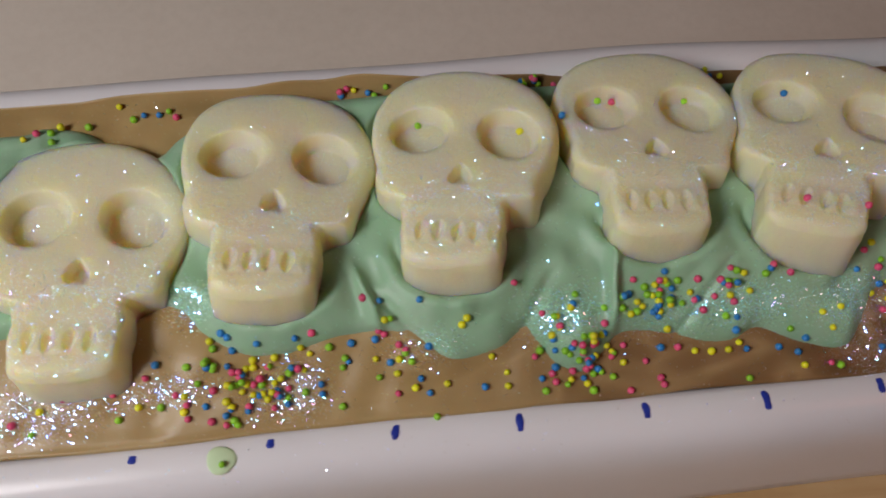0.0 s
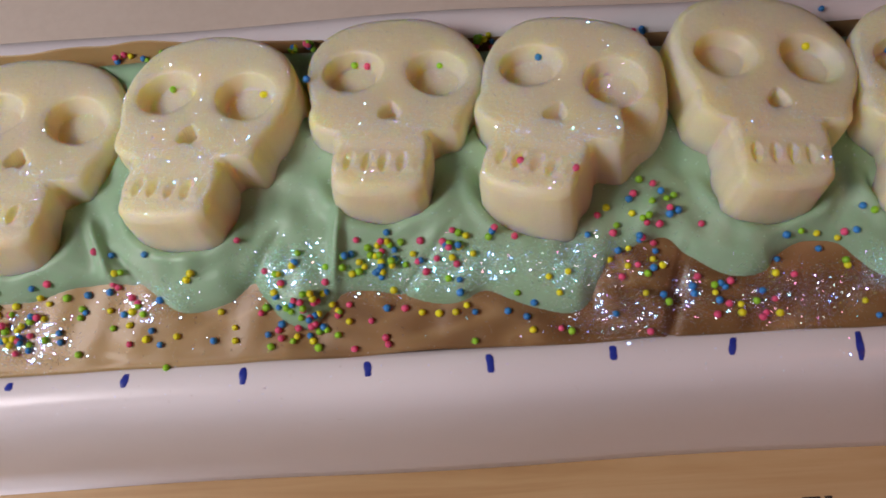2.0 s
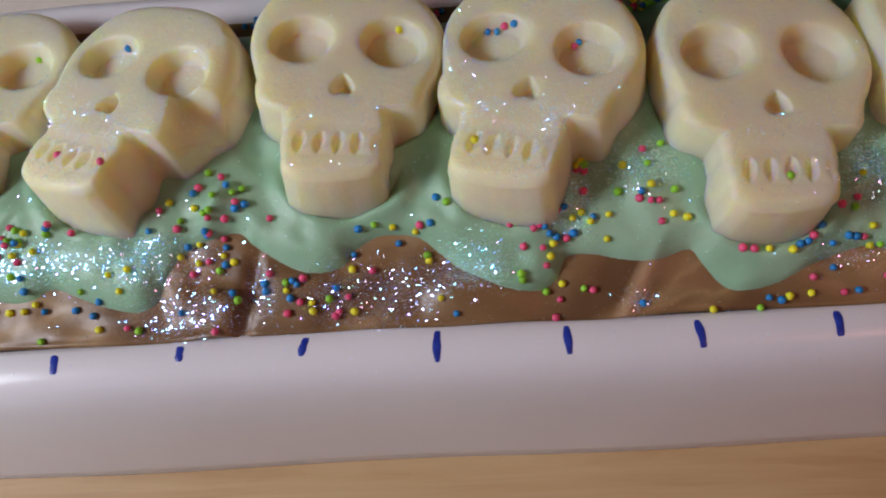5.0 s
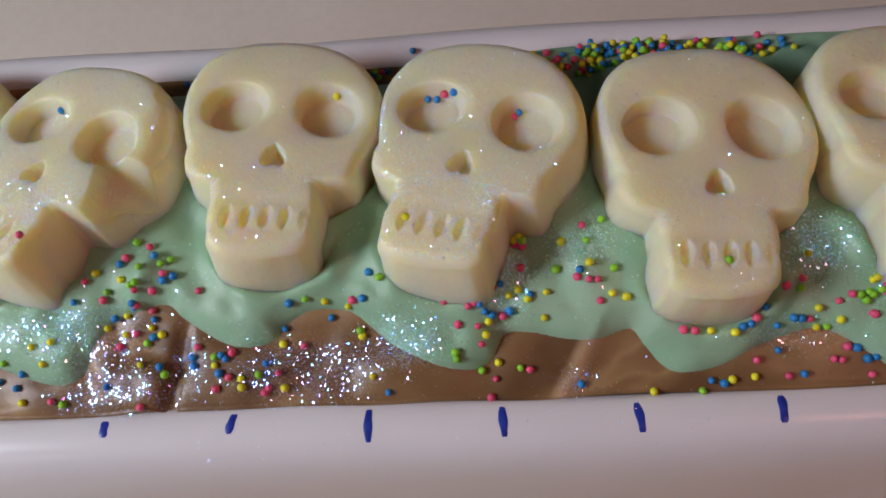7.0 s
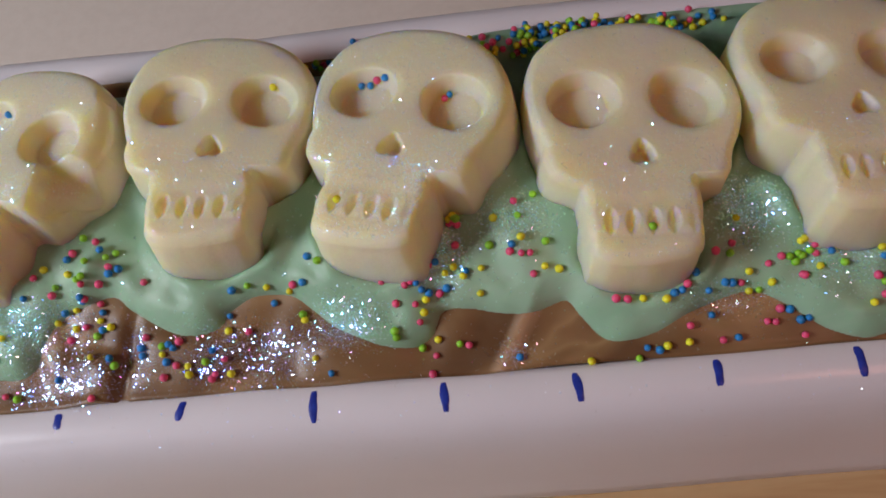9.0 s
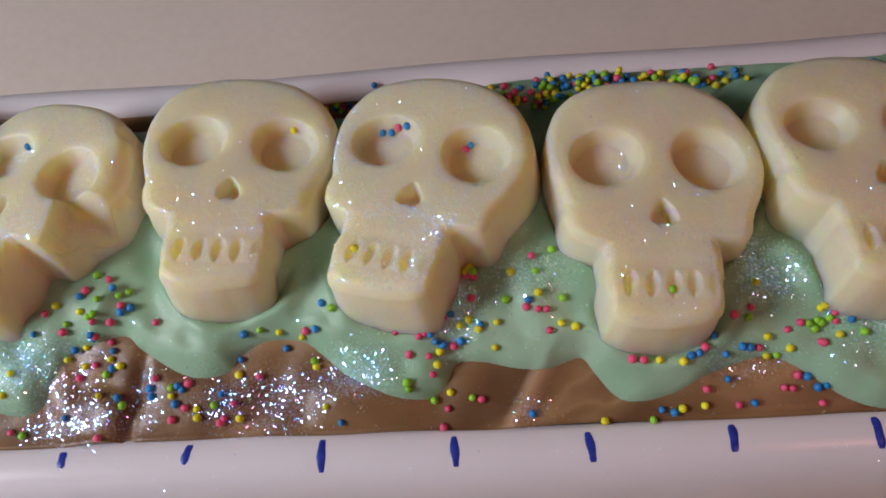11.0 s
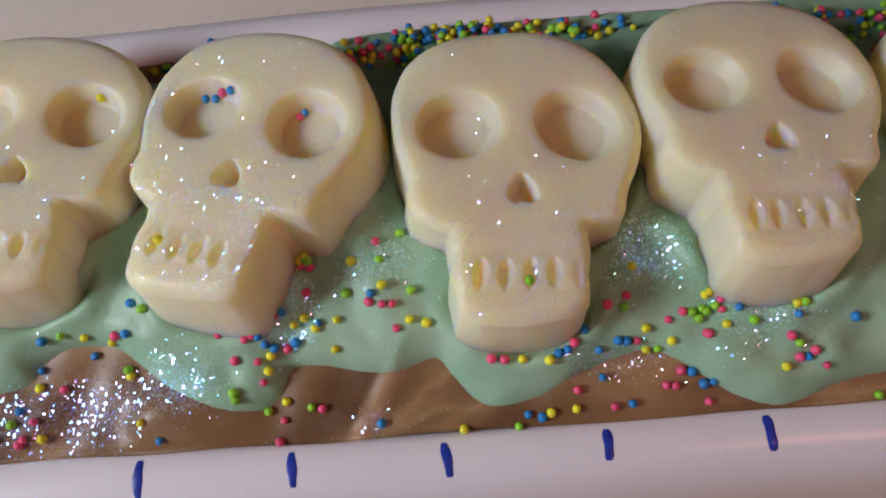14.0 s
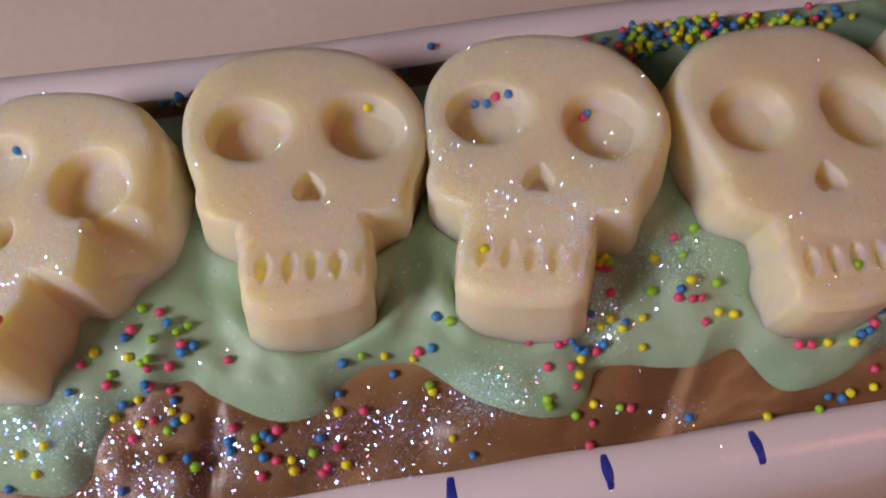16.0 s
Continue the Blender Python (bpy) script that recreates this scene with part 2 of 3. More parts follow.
# ---- loaf mold ----
X0, X1, DEPTH = -0.235, 0.225, 0.078


def rim_z(x, y=0.0):
    """The height of the mold's rim, which sags towards the left end, most at the front."""
    x = np.asarray(x, float)
    sag = 0.048 * np.maximum(0, -0.03 - x) + 0.03 * np.maximum(0, x - 0.13)
    return 0.080 - sag * (1 - 0.75 * smooth01(0.03, 0.072, y)) + 0.0015 * smooth01(0.03, 0.072, y)


def back_bow(x):
    """How far the back wall leans in."""
    return 0.0035 * smooth01(-0.03, -0.18, x) + 0.0005 * np.sin(np.asarray(x, float) * 55)


LIP = [(-0.0026, -0.0060), (-0.0022, -0.0028), (-0.0014, -0.0010), (-0.0002, -0.0003), (0.0018, 0.0), (0.0045, -0.0002), (0.0066, -0.0012), (0.0082, -0.0029), (0.0095, -0.0056), (0.0105, -0.0100), (0.0116, -0.0200), (0.0130, -0.0400), (0.0148, -0.0600)]


def lip_drop(out):
    return float(np.interp(out, [o for o, _ in LIP], [d for _, d in LIP]))


def mold_body():
    """A loop of the profile swept round the rectangle of the mold, with a bottom inside and out."""
    loop = []
    n_long, n_short, n_arc, r = 150, 30, 10, 0.010
    for cx, cy, a0 in ((X1 - r, r, -90), (X1 - r, DEPTH - r, 0), (X0 + r, DEPTH - r, 90), (X0 + r, r, 180)):
        for k in range(n_arc + 1):
            a = radians(a0 + 90 * k / n_arc)
            loop.append((cx + r * math.cos(a), cy + r * math.sin(a), math.cos(a), math.sin(a)))
        nx, count = (len(loop), n_short if a0 in (-90, 90) else n_long)
        ex, ey = {-90: (X1, DEPTH - r), 0: (X0 + r, DEPTH), 90: (X0, r), 180: (X1 - r, 0.0)}[a0]
        sx, sy, ux, uy = loop[-1]
        for k in range(1, count):
            loop.append((sx + (ex - sx) * k / count, sy + (ey - sy) * k / count, ux, uy))
    profile = [(-0.006, None, 0.018), (-0.005, None, 0.030), (-0.0034, None, 0.055)] + [(o, d, None) for o, d in LIP] + [(0.0158, None, BOARD + 0.003), (0.0150, None, BOARD + 0.0003), (0.012, None, BOARD)]
    verts, faces = [], []
    for o, d, z in profile:
        for x, y, ux, uy in loop:
            px, py = x + ux * o, y + uy * o
            w = float(smooth01(0.03, DEPTH - 0.005, y))
            py -= w * float(back_bow(x))
            py += (1 - w) * 0.0004 * math.sin(x * 47)
            verts.append((px, py, float(rim_z(x, y)) + d if z is None else z))
    n, rows = len(loop), len(profile)
    for i in range(rows - 1):
        for k in range(n):
            faces.append((i * n + k, (i + 1) * n + k, (i + 1) * n + (k + 1) % n, i * n + (k + 1) % n))
    faces.append(list(range(n)))
    faces.append([(rows - 1) * n + k for k in reversed(range(n))])
    me = mesh_of("mold_body", verts, faces, SILICONE)
    bm = bmesh.new()
    bm.from_mesh(me)
    bmesh.ops.recalc_face_normals(bm, faces=bm.faces[:])
    bm.to_mesh(me)
    bm.free()
    return me


mold = tagged(new("loaf_mold"), "glossy white silicone loaf mold with blue tick marks", "soap mold")
part("mold_body", mold_body(), mold)
# blue pen strokes an inch apart: length and sideways lean in millimetres, stroke start behind the lip
TICKS = [-0.178, -0.152, -0.1254, -0.1007, -0.0761, -0.0505, -0.0255, 0.0, 0.0252, 0.0511, 0.0761, 0.1009, 0.127, 0.1526]
for k, (length, lean) in enumerate([(1.0, 0), (1.6, 0), (1.8, -0.2), (2.9, -0.7), (3.6, -0.3), (3.2, 0.1), (3.9, 0.3), (3.1, 0.1), (3.7, -0.9), (6.0, -0.3), (5.5, 0.1), (5.4, 0.6), (4.9, 0.0), (5.6, 0.5)]):
    x0, steps, wide = TICKS[k], 8, 0.00082
    verts, faces = [], []
    for i in range(steps + 1):
        f = i / steps
        o = 0.0001 + f * length * 0.001
        cx = x0 + lean * 0.001 * f + 0.00007 * math.sin(5 * f + k)
        w = wide * (0.75 + 0.25 * math.sin(3.0 * f + 0.2) + 0.10 * math.sin(9 * f + k))
        w *= min(1, 0.72 + 3 * min(f, 1 - f))
        for s, up in ((-1, 0.00003), (-0.7, 0.00012), (0.7, 0.00012), (1, 0.00003)):
            verts.append((cx + s * w, -o + 0.0004 * math.sin((x0) * 47), float(rim_z(x0)) + lip_drop(o) + up))
    for i in range(steps):
        for j in range(3):
            a = 4 * i + j
            faces.append((a, a + 4, a + 5, a + 1))
    part("tick_mark", mesh_of("tick_mark", verts, faces, INK), mold, "dark blue pen stroke")

# ---- the row of skulls: places ----
# nose place (mm), turn about the upright, backward tilt, sideways tilt, size
SKULLS = {
    "a": (-160.0, 32.8, 88.2, -3.3, -3.5, 0.3, 1.04),
    "b": (-122.1, 43.2, 92.5, -6.5, -10.5, 0.2, 1.03),
    "c": (-85.1, 44.6, 96.4, -11.0, -8.5, -9.0, 1.0),
    "d": (-43.7, 48.1, 96.4, -6.4, -10.8, -4.4, 1.0),
    "e": (-10.1, 43.3, 101.0, -23.3, -7.9, -11.8, 1.0),
    "f": (35.6, 43.9, 100.7, -4.1, -6.0, 3.2, 1.0),
    "g": (70.5, 39.8, 101.6, -17.6, -5.5, -6.5, 1.02),
    "h": (116.0, 33.6, 100.2, -2.4, -1.0, 3.4, 1.03),
    "i": (155.7, 38.4, 101.0, -1.6, -6.5, 4.5, 1.0),
    "j": (197.0, 37.5, 100.5, -4.0, -7.0, 2.0, 1.0),
}


def skull_pose(key):
    x, y, z, turn, tilt, side, size = SKULLS[key]
    return pose(x / 1000, y / 1000, z / 1000, 0, 0, turn) @ pose(0, 0, 0, tilt, side, 0) @ Matrix.Scale(size, 4)


def under_skulls(x, y):
    """1 where a skull is pressed in, 0 away from them."""
    out = np.zeros(np.broadcast(x, y).shape)
    for px, py, _, turn, _, _, _ in SKULLS.values():
        a = radians(turn)
        cx, cy = px / 1000 - 0.010 * math.sin(-a) * -1, py / 1000 + 0.010 * math.cos(a)
        out = np.maximum(out, 1 - smooth01(0.0160, 0.0212, np.hypot(x - cx, y - cy)))
    return out


# ---- soap surface ----
# the front edge of the mint layer: lobes that run down over the brown, in millimetres
MINT_FRONT_A = [(-236, 20), (-205, 24), (-176, 24), (-158, 30), (-143, 27.5), (-137, 21.5), (-129.5, 17), (-121.5, 16.5), (-114.5, 18), (-108, 19), (-99, 18.5), (-93, 15), (-88, 12.4), (-79, 13.8), (-74, 16.6), (-71, 14), (-67.5, 9.7), (-62, 7.7), (-58, 11), (-53.6, 14.3), (-44, 13.5), (-36.5, 11.3), (-30.5, 11), (-25.5, 12.9), (-20, 10.8), (-14.8, 8.8), (-8.5, 7.4), (-4.5, 9), (-1.8, 14)]
MINT_FRONT_B = [(1.2, 18), (5.6, 20), (12.4, 21.4), (16.1, 18.6), (23.2, 14.2), (28.5, 12.9), (33.3, 14.1), (35.6, 16.8), (41, 19.2), (47.7, 18.8), (52.1, 15.7), (56.5, 12), (63.9, 8.2), (70.3, 7.2), (74.7, 9.1), (77.2, 13.3), (82.4, 13.5), (88.7, 12.1), (94, 11.7), (100.4, 13.4), (103.2, 10.6), (106.8, 6.6), (110.7, 5.3), (117, 6.4), (123.5, 9.2), (130, 11.5), (135.3, 12.2), (140, 10.2), (147, 5.2), (153.6, 2.6), (159, 3.1), (166, 5.4), (180, 7), (226, 9)]
MINT_BACK = [(-236, 66), (-180, 67), (-170, 69), (-160, 66.5), (-152, 60), (-146, 60), (-139, 66), (-120, 71), (-100, 72.5), (-60, 74), (-30, 73), (0, 72), (40, 71), (70, 72), (82, 75), (100, 79), (226, 79)]


def curve_through(points, step=0.12):
    """A rounded line through the points (metres), as rows of x, y."""
    p = np.array(points, float) / 1000
    out = []
    for i in range(len(p) - 1):
        a, b, c, d = p[max(i - 1, 0)], p[i], p[i + 1], p[min(i + 2, len(p) - 1)]
        n = max(2, int(np.linalg.norm(c - b) * 1000 / step))
        for t in np.arange(n) / n:
            out.append(b + 0.5 * t * ((c - a) + t * (2 * a - 5 * b + 4 * c - d + t * (3 * (b - c) + d - a))))
    return np.array(out + [p[-1]])


FRONT_LINE, BACK_LINE = curve_through(MINT_FRONT_A + MINT_FRONT_B) - [0, 0.0007], curve_through(MINT_BACK)


def brown_height(x, y):
    x, y = np.asarray(x, float), np.asarray(y, float)
    z = rim_z(x, y) - 0.0006 + 0.0072 * smooth01(-0.004, 0.026, y) - 0.0006 * smooth01(0.0022, 0.0010, y) - 0.0078 * smooth01(0.047, 0.076, y)
    calm = smooth01(0.0, 0.006, y) * (1 - 0.8 * smooth01(0.066, 0.078, y))
    z = z + calm * (0.0007 * ripple(x, y, 0.03, 3) + 0.00035 * ripple(x, y, 0.011, 5))
    z = z + 0.0030 * smooth01(0.060, 0.072, y) * smooth01(-0.04, -0.09, x)
    # a rolled lump with a crease beside it, and one lower fold
    for cx, cy, rx, ry, h in ((0.0070, 0.0055, 0.0066, 0.0056, 0.0025), (-0.0002, 0.0112, 0.0030, 0.0055, 0.0017), (0.026, 0.0075, 0.012, 0.006, 0.0012), (-0.020, 0.004, 0.010, 0.004, 0.0008), (0.060, 0.0055, 0.011, 0.005, 0.0019)):
        q = ((x - cx) / rx) ** 2 + ((y - cy) / ry) ** 2
        z = z + h * np.exp(-1.3 * q * q)
    z = z - 0.0016 * np.exp(-(((x - 0.0145 - 0.25 * (y - 0.01)) / 0.0014) ** 2)) * smooth01(0.022, 0.012, y)
    z = z + 0.0008 * np.exp(-(((x - 0.0915 - 0.6 * (y - 0.008)) / 0.0016) ** 2)) * smooth01(0.02, 0.010, y)
    return z - 0.010 * under_skulls(x, y)


def mint_inside(x, y):
    """The distance in metres from the mint's edge, positive inside it."""
    x, y = np.asarray(x, float), np.asarray(y, float)
    shape = np.broadcast(x, y).shape
    q = np.stack([np.broadcast_to(x, shape).ravel(), np.broadcast_to(y, shape).ravel()], 1)
    best = np.full(len(q), 0.014)
    for line in (FRONT_LINE, BACK_LINE):
        for i in range(0, len(q), 2000):
            some = q[i : i + 2000]
            near = line[(line[:, 0] > some[:, 0].min() - 0.014) & (line[:, 0] < some[:, 0].max() + 0.014)]
            if len(near):
                d = np.hypot(some[:, None, 0] - near[None, :, 0], some[:, None, 1] - near[None, :, 1]).min(1)
                best[i : i + 2000] = np.minimum(best[i : i + 2000], d)
    yes = (q[:, 1] > np.interp(q[:, 0], FRONT_LINE[:, 0], FRONT_LINE[:, 1])) & (q[:, 1] < np.interp(q[:, 0], BACK_LINE[:, 0], BACK_LINE[:, 1]))
    return np.where(yes, best, -best).reshape(shape)


def mint_height(x, y, inside):
    x, y = np.asarray(x, float), np.asarray(y, float)
    f = np.clip(inside / 0.0045, 0, 1)
    z = brown_height(x, y) + 0.0031 * np.maximum(0, 1 - (1 - f) ** 2) ** 0.7 + 0.0009 * smooth01(0.004, 0.012, inside)
    calm = smooth01(0.0005, 0.005, inside)
    z = z + calm * (0.0006 * ripple(x, y, 0.022, 11) + 0.00022 * ripple(x, y, 0.008, 12))
    # drawn-out folds of the piped layer
    for cx, cy, lean, length, wide, h in ((-0.0555, 0.022, 0.10, 0.008, 0.0012, 0.0017), (-0.1045, 0.023, -0.35, 0.008, 0.0013, 0.0015), (-0.098, 0.019, -0.9, 0.006, 0.0012, -0.0009), (-0.071, 0.020, 0.6, 0.006, 0.0016, -0.0010), (0.009, 0.0245, 0.5, 0.005, 0.002, 0.0009), (0.092, 0.024, -0.2, 0.009, 0.005, 0.0015), (0.141, 0.026, -0.5, 0.006, 0.003, 0.0014), (-0.0385, 0.0165, 0.9, 0.008, 0.0012, -0.0006)):
        u = (x - cx) - lean * (y - cy)
        z = z + 1.5 * h * np.exp(-((u / wide) ** 2) - ((y - cy) / length) ** 4)
    # pushed-up rolls before the chins
    for px, py, _, turn, _, _, _ in list(SKULLS.values()):
        a = radians(turn)
        u, v = x - px / 1000, y - py / 1000
        lx, ly = u * math.cos(a) + v * math.sin(a), -u * math.sin(a) + v * math.cos(a)
        r = np.hypot(lx, ly + 0.010)
        front = smooth01(-0.010, -0.017, ly) * calm
        z = z + front * (0.0010 * np.exp(-(((r - 0.0145) / 0.0017) ** 2)) - 0.0020 * np.exp(-(((r - 0.0114) / 0.0010) ** 2)))
    return np.where(inside > 0, z, brown_height(x, y) + np.maximum(inside, -0.002) * 1.2)


def soap_height(x, y):
    inside = mint_inside(x, y)
    return np.where(inside > 0, mint_height(x, y, inside), brown_height(x, y))


def grid_faces(keep):
    """Quads of a grid of verts, rows along x, where all four corners are kept; and the new number of each vert."""
    n, m = keep.shape
    idx = np.arange(n * m).reshape(n, m)
    ok = keep[:-1, :-1] & keep[1:, :-1] & keep[1:, 1:] & keep[:-1, 1:]
    q = np.stack([idx[:-1, :-1][ok], idx[1:, :-1][ok], idx[1:, 1:][ok], idx[:-1, 1:][ok]], 1)
    used = np.unique(q)
    back = np.full(n * m, -1)
    back[used] = np.arange(len(used))
    return back[q], used


loaf = tagged(new("soap_loaf"), "brown swirled soap loaf with wavy mint green top", "soap")


def brown_mesh():
    gx, gy = np.linspace(X0 + 0.0012, X1 - 0.0012, 520), np.linspace(0.0, 1.0, 110)
    x = np.repeat(gx[:, None], 110, 1)
    y = 0.0011 + 0.00035 * ripple(x, 0 * x, 0.03, 17) + gy[None, :] * (DEPTH - 0.0006 - back_bow(x))
    # at the left end the soap was smeared up over the back rim
    over = 0.0016 * smooth01(-0.178, -0.150, x) * smooth01(-0.068, -0.090, x) * (0.75 + 0.45 * ripple(x, 0 * x, 0.022, 41)) + 0.0012 * np.exp(-(((x + 0.104) / 0.006) ** 2))
    y = y + np.maximum(over, 0) * smooth01(0.9, 1.0, gy)[None, :]
    z = brown_height(x, y)
    out = y - (DEPTH - back_bow(x))
    film = rim_z(x, y) + np.interp(out, [o for o, _ in LIP], [d for _, d in LIP]) + 0.0004
    z = np.where((out > -0.0026) & (over > 0.0002), np.maximum(z, film), z)
    faces, used = grid_faces(np.ones(x.shape, bool))
    verts = np.stack([x, y, z], -1).reshape(-1, 3)
    # sides and a bottom, down inside the mold
    ring = [i * 110 for i in range(520)] + [519 * 110 + j for j in range(1, 110)] + [i * 110 + 109 for i in range(518, -1, -1)] + [j for j in range(108, 0, -1)]
    low = verts[ring].copy()
    low[:, 0] = np.clip(low[:, 0], X0 + 0.006, X1 - 0.006)
    low[:, 1] = np.clip(low[:, 1], 0.006, DEPTH - 0.012)
    low[:, 2] = 0.022
    base, n = len(verts), len(ring)
    faces = [tuple(f) for f in faces] + [(ring[k], base + k, base + (k + 1) % n, ring[(k + 1) % n])[::-1] for k in range(n)] + [tuple(base + k for k in range(n))]
    return mesh_of("brown_soap", np.concatenate([verts, low]), faces, BROWN)


def mint_mesh():
    gx, gy = np.linspace(X0 + 0.002, X1 - 0.002, 1050), np.linspace(0.0015, DEPTH - 0.0004, 200)
    x, y = np.meshgrid(gx, gy, indexing="ij")
    inside = mint_inside(x, y)
    z = mint_height(x, y, inside)
    faces, used = grid_faces((inside > -0.0014) & (y < DEPTH - 0.0004 - back_bow(x)))
    return mesh_of("mint_layer", np.stack([x, y, z], -1).reshape(-1, 3)[used], faces, MINT)


part("brown_soap", brown_mesh(), loaf, "brown and caramel swirled soap")
part("mint_layer", mint_mesh(), loaf, "glossy pale mint green soap layer")

# ---- skulls ----
OUTLINE = [(0, 29.5), (6, 28.9), (10, 27.5), (14, 24.8), (17.6, 19.9), (19.5, 14.9), (19.7, 10.8), (18.4, 5.4), (16.6, 1.6), (16.0, -0.6), (15.7, -2.8), (14.6, -4.5), (10.2, -4.7), (9.3, -6.0), (9.7, -10.0), (9.1, -13.0), (9.1, -17.4), (7.2, -18.9), (3, -19.8), (-2, -20.3), (-7, -20.0), (-9.7, -18.4), (-10.0, -15.5), (-10.2, -9.6), (-10.9, -6.0), (-14.6, -4.6), (-16.3, -3.0), (-17.1, 0.2), (-16.8, 2.4), (-18.0, 6.0), (-19.4, 11.7), (-19.4, 17.4), (-17.2, 23.0), (-14.0, 26.2), (-9, 28.4), (-4, 29.3)]
CENTRE = np.array([0.0, -2.0])


def outline_radius(angles):
    ring = np.array(OUTLINE, float) - CENTRE
    a = np.unwrap(np.arctan2(ring[:, 1], ring[:, 0]))
    order = np.argsort(a % (2 * np.pi))
    a, r = (a % (2 * np.pi))[order], np.hypot(*ring.T)[order]
    out = np.interp(angles, np.r_[a[-1] - 2 * np.pi, a, a[0] + 2 * np.pi], np.r_[r[-1], r, r[0]])
    for _ in range(5):
        out = (np.roll(out, 1) + 2 * out + np.roll(out, -1)) / 4
    return out


def skull_relief(x, y, chip, jitter):
    """How far the face lies below its plane, in millimetres, without the rounding of its rim."""
    low = np.zeros(np.broadcast(x, y).shape)
    for ex, ey, rx, ry, lean in ((-8.7, 11.7, 6.7, 6.0, 0.04), (9.6, 11.4, 6.7, 6.4, -0.10)):
        q = np.hypot((x - ex) / rx, (y - ey - lean * (x - ex)) / ry)
        side = np.clip((x - ex) / rx, -1, 1)
        low = np.maximum(low, (3.6 - 0.12 * (x - ex)) * (1 - smooth01(0.74 - 0.16 * side, 1.03, q)) + 0.22 * (1 - smooth01(0.98, 1.2, q)))
    # heart-shaped nose hole
    u, v = x - 0.25, y - 0.25
    wide = np.clip(1.95 - 0.42 * v, 0.9, 2.75)
    nose = 1 - smooth01(0.78, 1.10, np.hypot(u / wide, v / 2.45) + 0.34 * np.exp(-((u / 0.75) ** 2)) * smooth01(-0.7, -2.2, v))
    low = np.maximum(low, 3.6 * nose)
    # teeth: leaf-shaped gaps between them
    for i, gx in enumerate((-6.35, -2.86, 0.73, 4.17, 7.66)):
        mid = gx + 0.5 * jitter[i]
        t = np.clip((y + 15.3) / 4.8, 0, 1)
        u = np.abs(x - mid - 0.10 * (y + 13)) / (0.35 + 0.75 * np.sin(np.pi * t) ** 0.7)
        slot = (1 - smooth01(0.0, 1.3, u)) * smooth01(-15.8, -13.8, y) * smooth01(-10.2, -12.1, y)
        low = low + (1.15 if gx < 7 else 0.4) * slot
    low = low + 0.35 * smooth01(-14.2, -15.8, y)
    # brow, cheeks and the chin that slopes away
    low = low + 0.07 * np.maximum(0, -16.0 - y) ** 1.35
    low = low + 0.0026 * np.maximum(0, y - 17) ** 2 + 0.0016 * x * x * smooth01(2, 20, y)
    low = low + 0.35 * np.exp(-(((x) / 9.5) ** 4) - ((y + 9.6) / 1.6) ** 2)
    if chip:
        # the flank below one eye has broken away
        edge = np.clip(11.5 + 0.5 * (6 - y), 11.0, 15.0) + 0.12 * np.sin(1.7 * y)
        shelf = smooth01(edge - 0.2, edge + 0.5, x) * (1 - smooth01(4.0, 10.0, y)) * smooth01(-9, -7, y)
        low = np.maximum(low, (0.75 * chip + 1.1 * np.maximum(0, x - edge)) * shelf)
        low = low + 2.6 * smooth01(13.5, 20, x) * smooth01(3, 9, y) * (1 - smooth01(17, 24, y))
        low = low + 2.0 * (1 - smooth01(0.5, 1.0, np.hypot((x - 15.0) / 3.0, (y - 25.0) / 2.6)))
    return low


def skull_mesh(seed, chip=0.0):
    rng = np.random.RandomState(seed)
    jitter = rng.uniform(-0.35, 0.35, 5)
    n, m = 520, 104
    ang = np.arange(n) / n * 2 * np.pi
    rad = outline_radius(ang) * (1 + 0.006 * np.sin(3 * ang + seed) + 0.005 * np.sin(7 * ang + 2 * seed))
    f = 1 - (1 - np.linspace(0, 1, m)) ** 1.25
    x = CENTRE[0] + np.cos(ang)[:, None] * rad[:, None] * f[None, :]
    y = CENTRE[1] + np.sin(ang)[:, None] * rad[:, None] * f[None, :]
    gap = rad[:, None] * (1 - f[None, :])
    edge = 2.5
    rim = edge - np.sqrt(np.maximum(0, edge**2 - np.maximum(0, edge - gap) ** 2))
    z = -skull_relief(x, y, chip, jitter) - rim * 0.9 - 0.10 * ripple(x, y, 16.0, seed) - 0.02 * ripple(x, y, 5.0, seed + 1)
    top = np.stack([x, y, z], -1)
    rows = []
    for depth, out in ((-2.5, 0.05), (-5, 0.35), (-9, 0.8), (-14, 1.35), (-19, 1.8), (-24, 2.1)):
        # the sides flare a little towards the base
        out = 0.55 * out
        w = 1 + (out + 0.12 * np.sin(5 * ang + seed + depth)) / rad
        zz = np.minimum(z[:, -1] - 0.4, depth)
        rows.append(np.stack([CENTRE[0] + np.cos(ang) * rad * w, CENTRE[1] + np.sin(ang) * rad * w, zz], -1))
    verts = [np.array([[0, CENTRE[1], z[0, 0]]])] + [top[:, j] for j in range(1, m)] + rows
    count = m - 1 + len(rows)
    faces = [(0, 1 + k, 1 + (k + 1) % n) for k in range(n)]
    for j in range(count - 1):
        a, b = 1 + j * n, 1 + (j + 1) * n
        faces += [(a + k, b + k, b + (k + 1) % n, a + (k + 1) % n) for k in range(n)]
    faces.append([1 + (count - 1) * n + k for k in reversed(range(n))])
    return mesh_of("soap_skull", np.concatenate(verts) / 1000, faces, CREAM)


for number, key in enumerate(SKULLS):
    chip = 4.4 if key == "e" else 0.0
    ob = new("soap_skull", skull_mesh(number + 2, chip))
    ob.matrix_world = skull_pose(key)
    words = "cream soap skull with a broken cheek, set in mint soap" if chip else "smooth cream white soap skull set in mint soap"
    tagged(ob, words, "soap skull", "row of soap skulls")

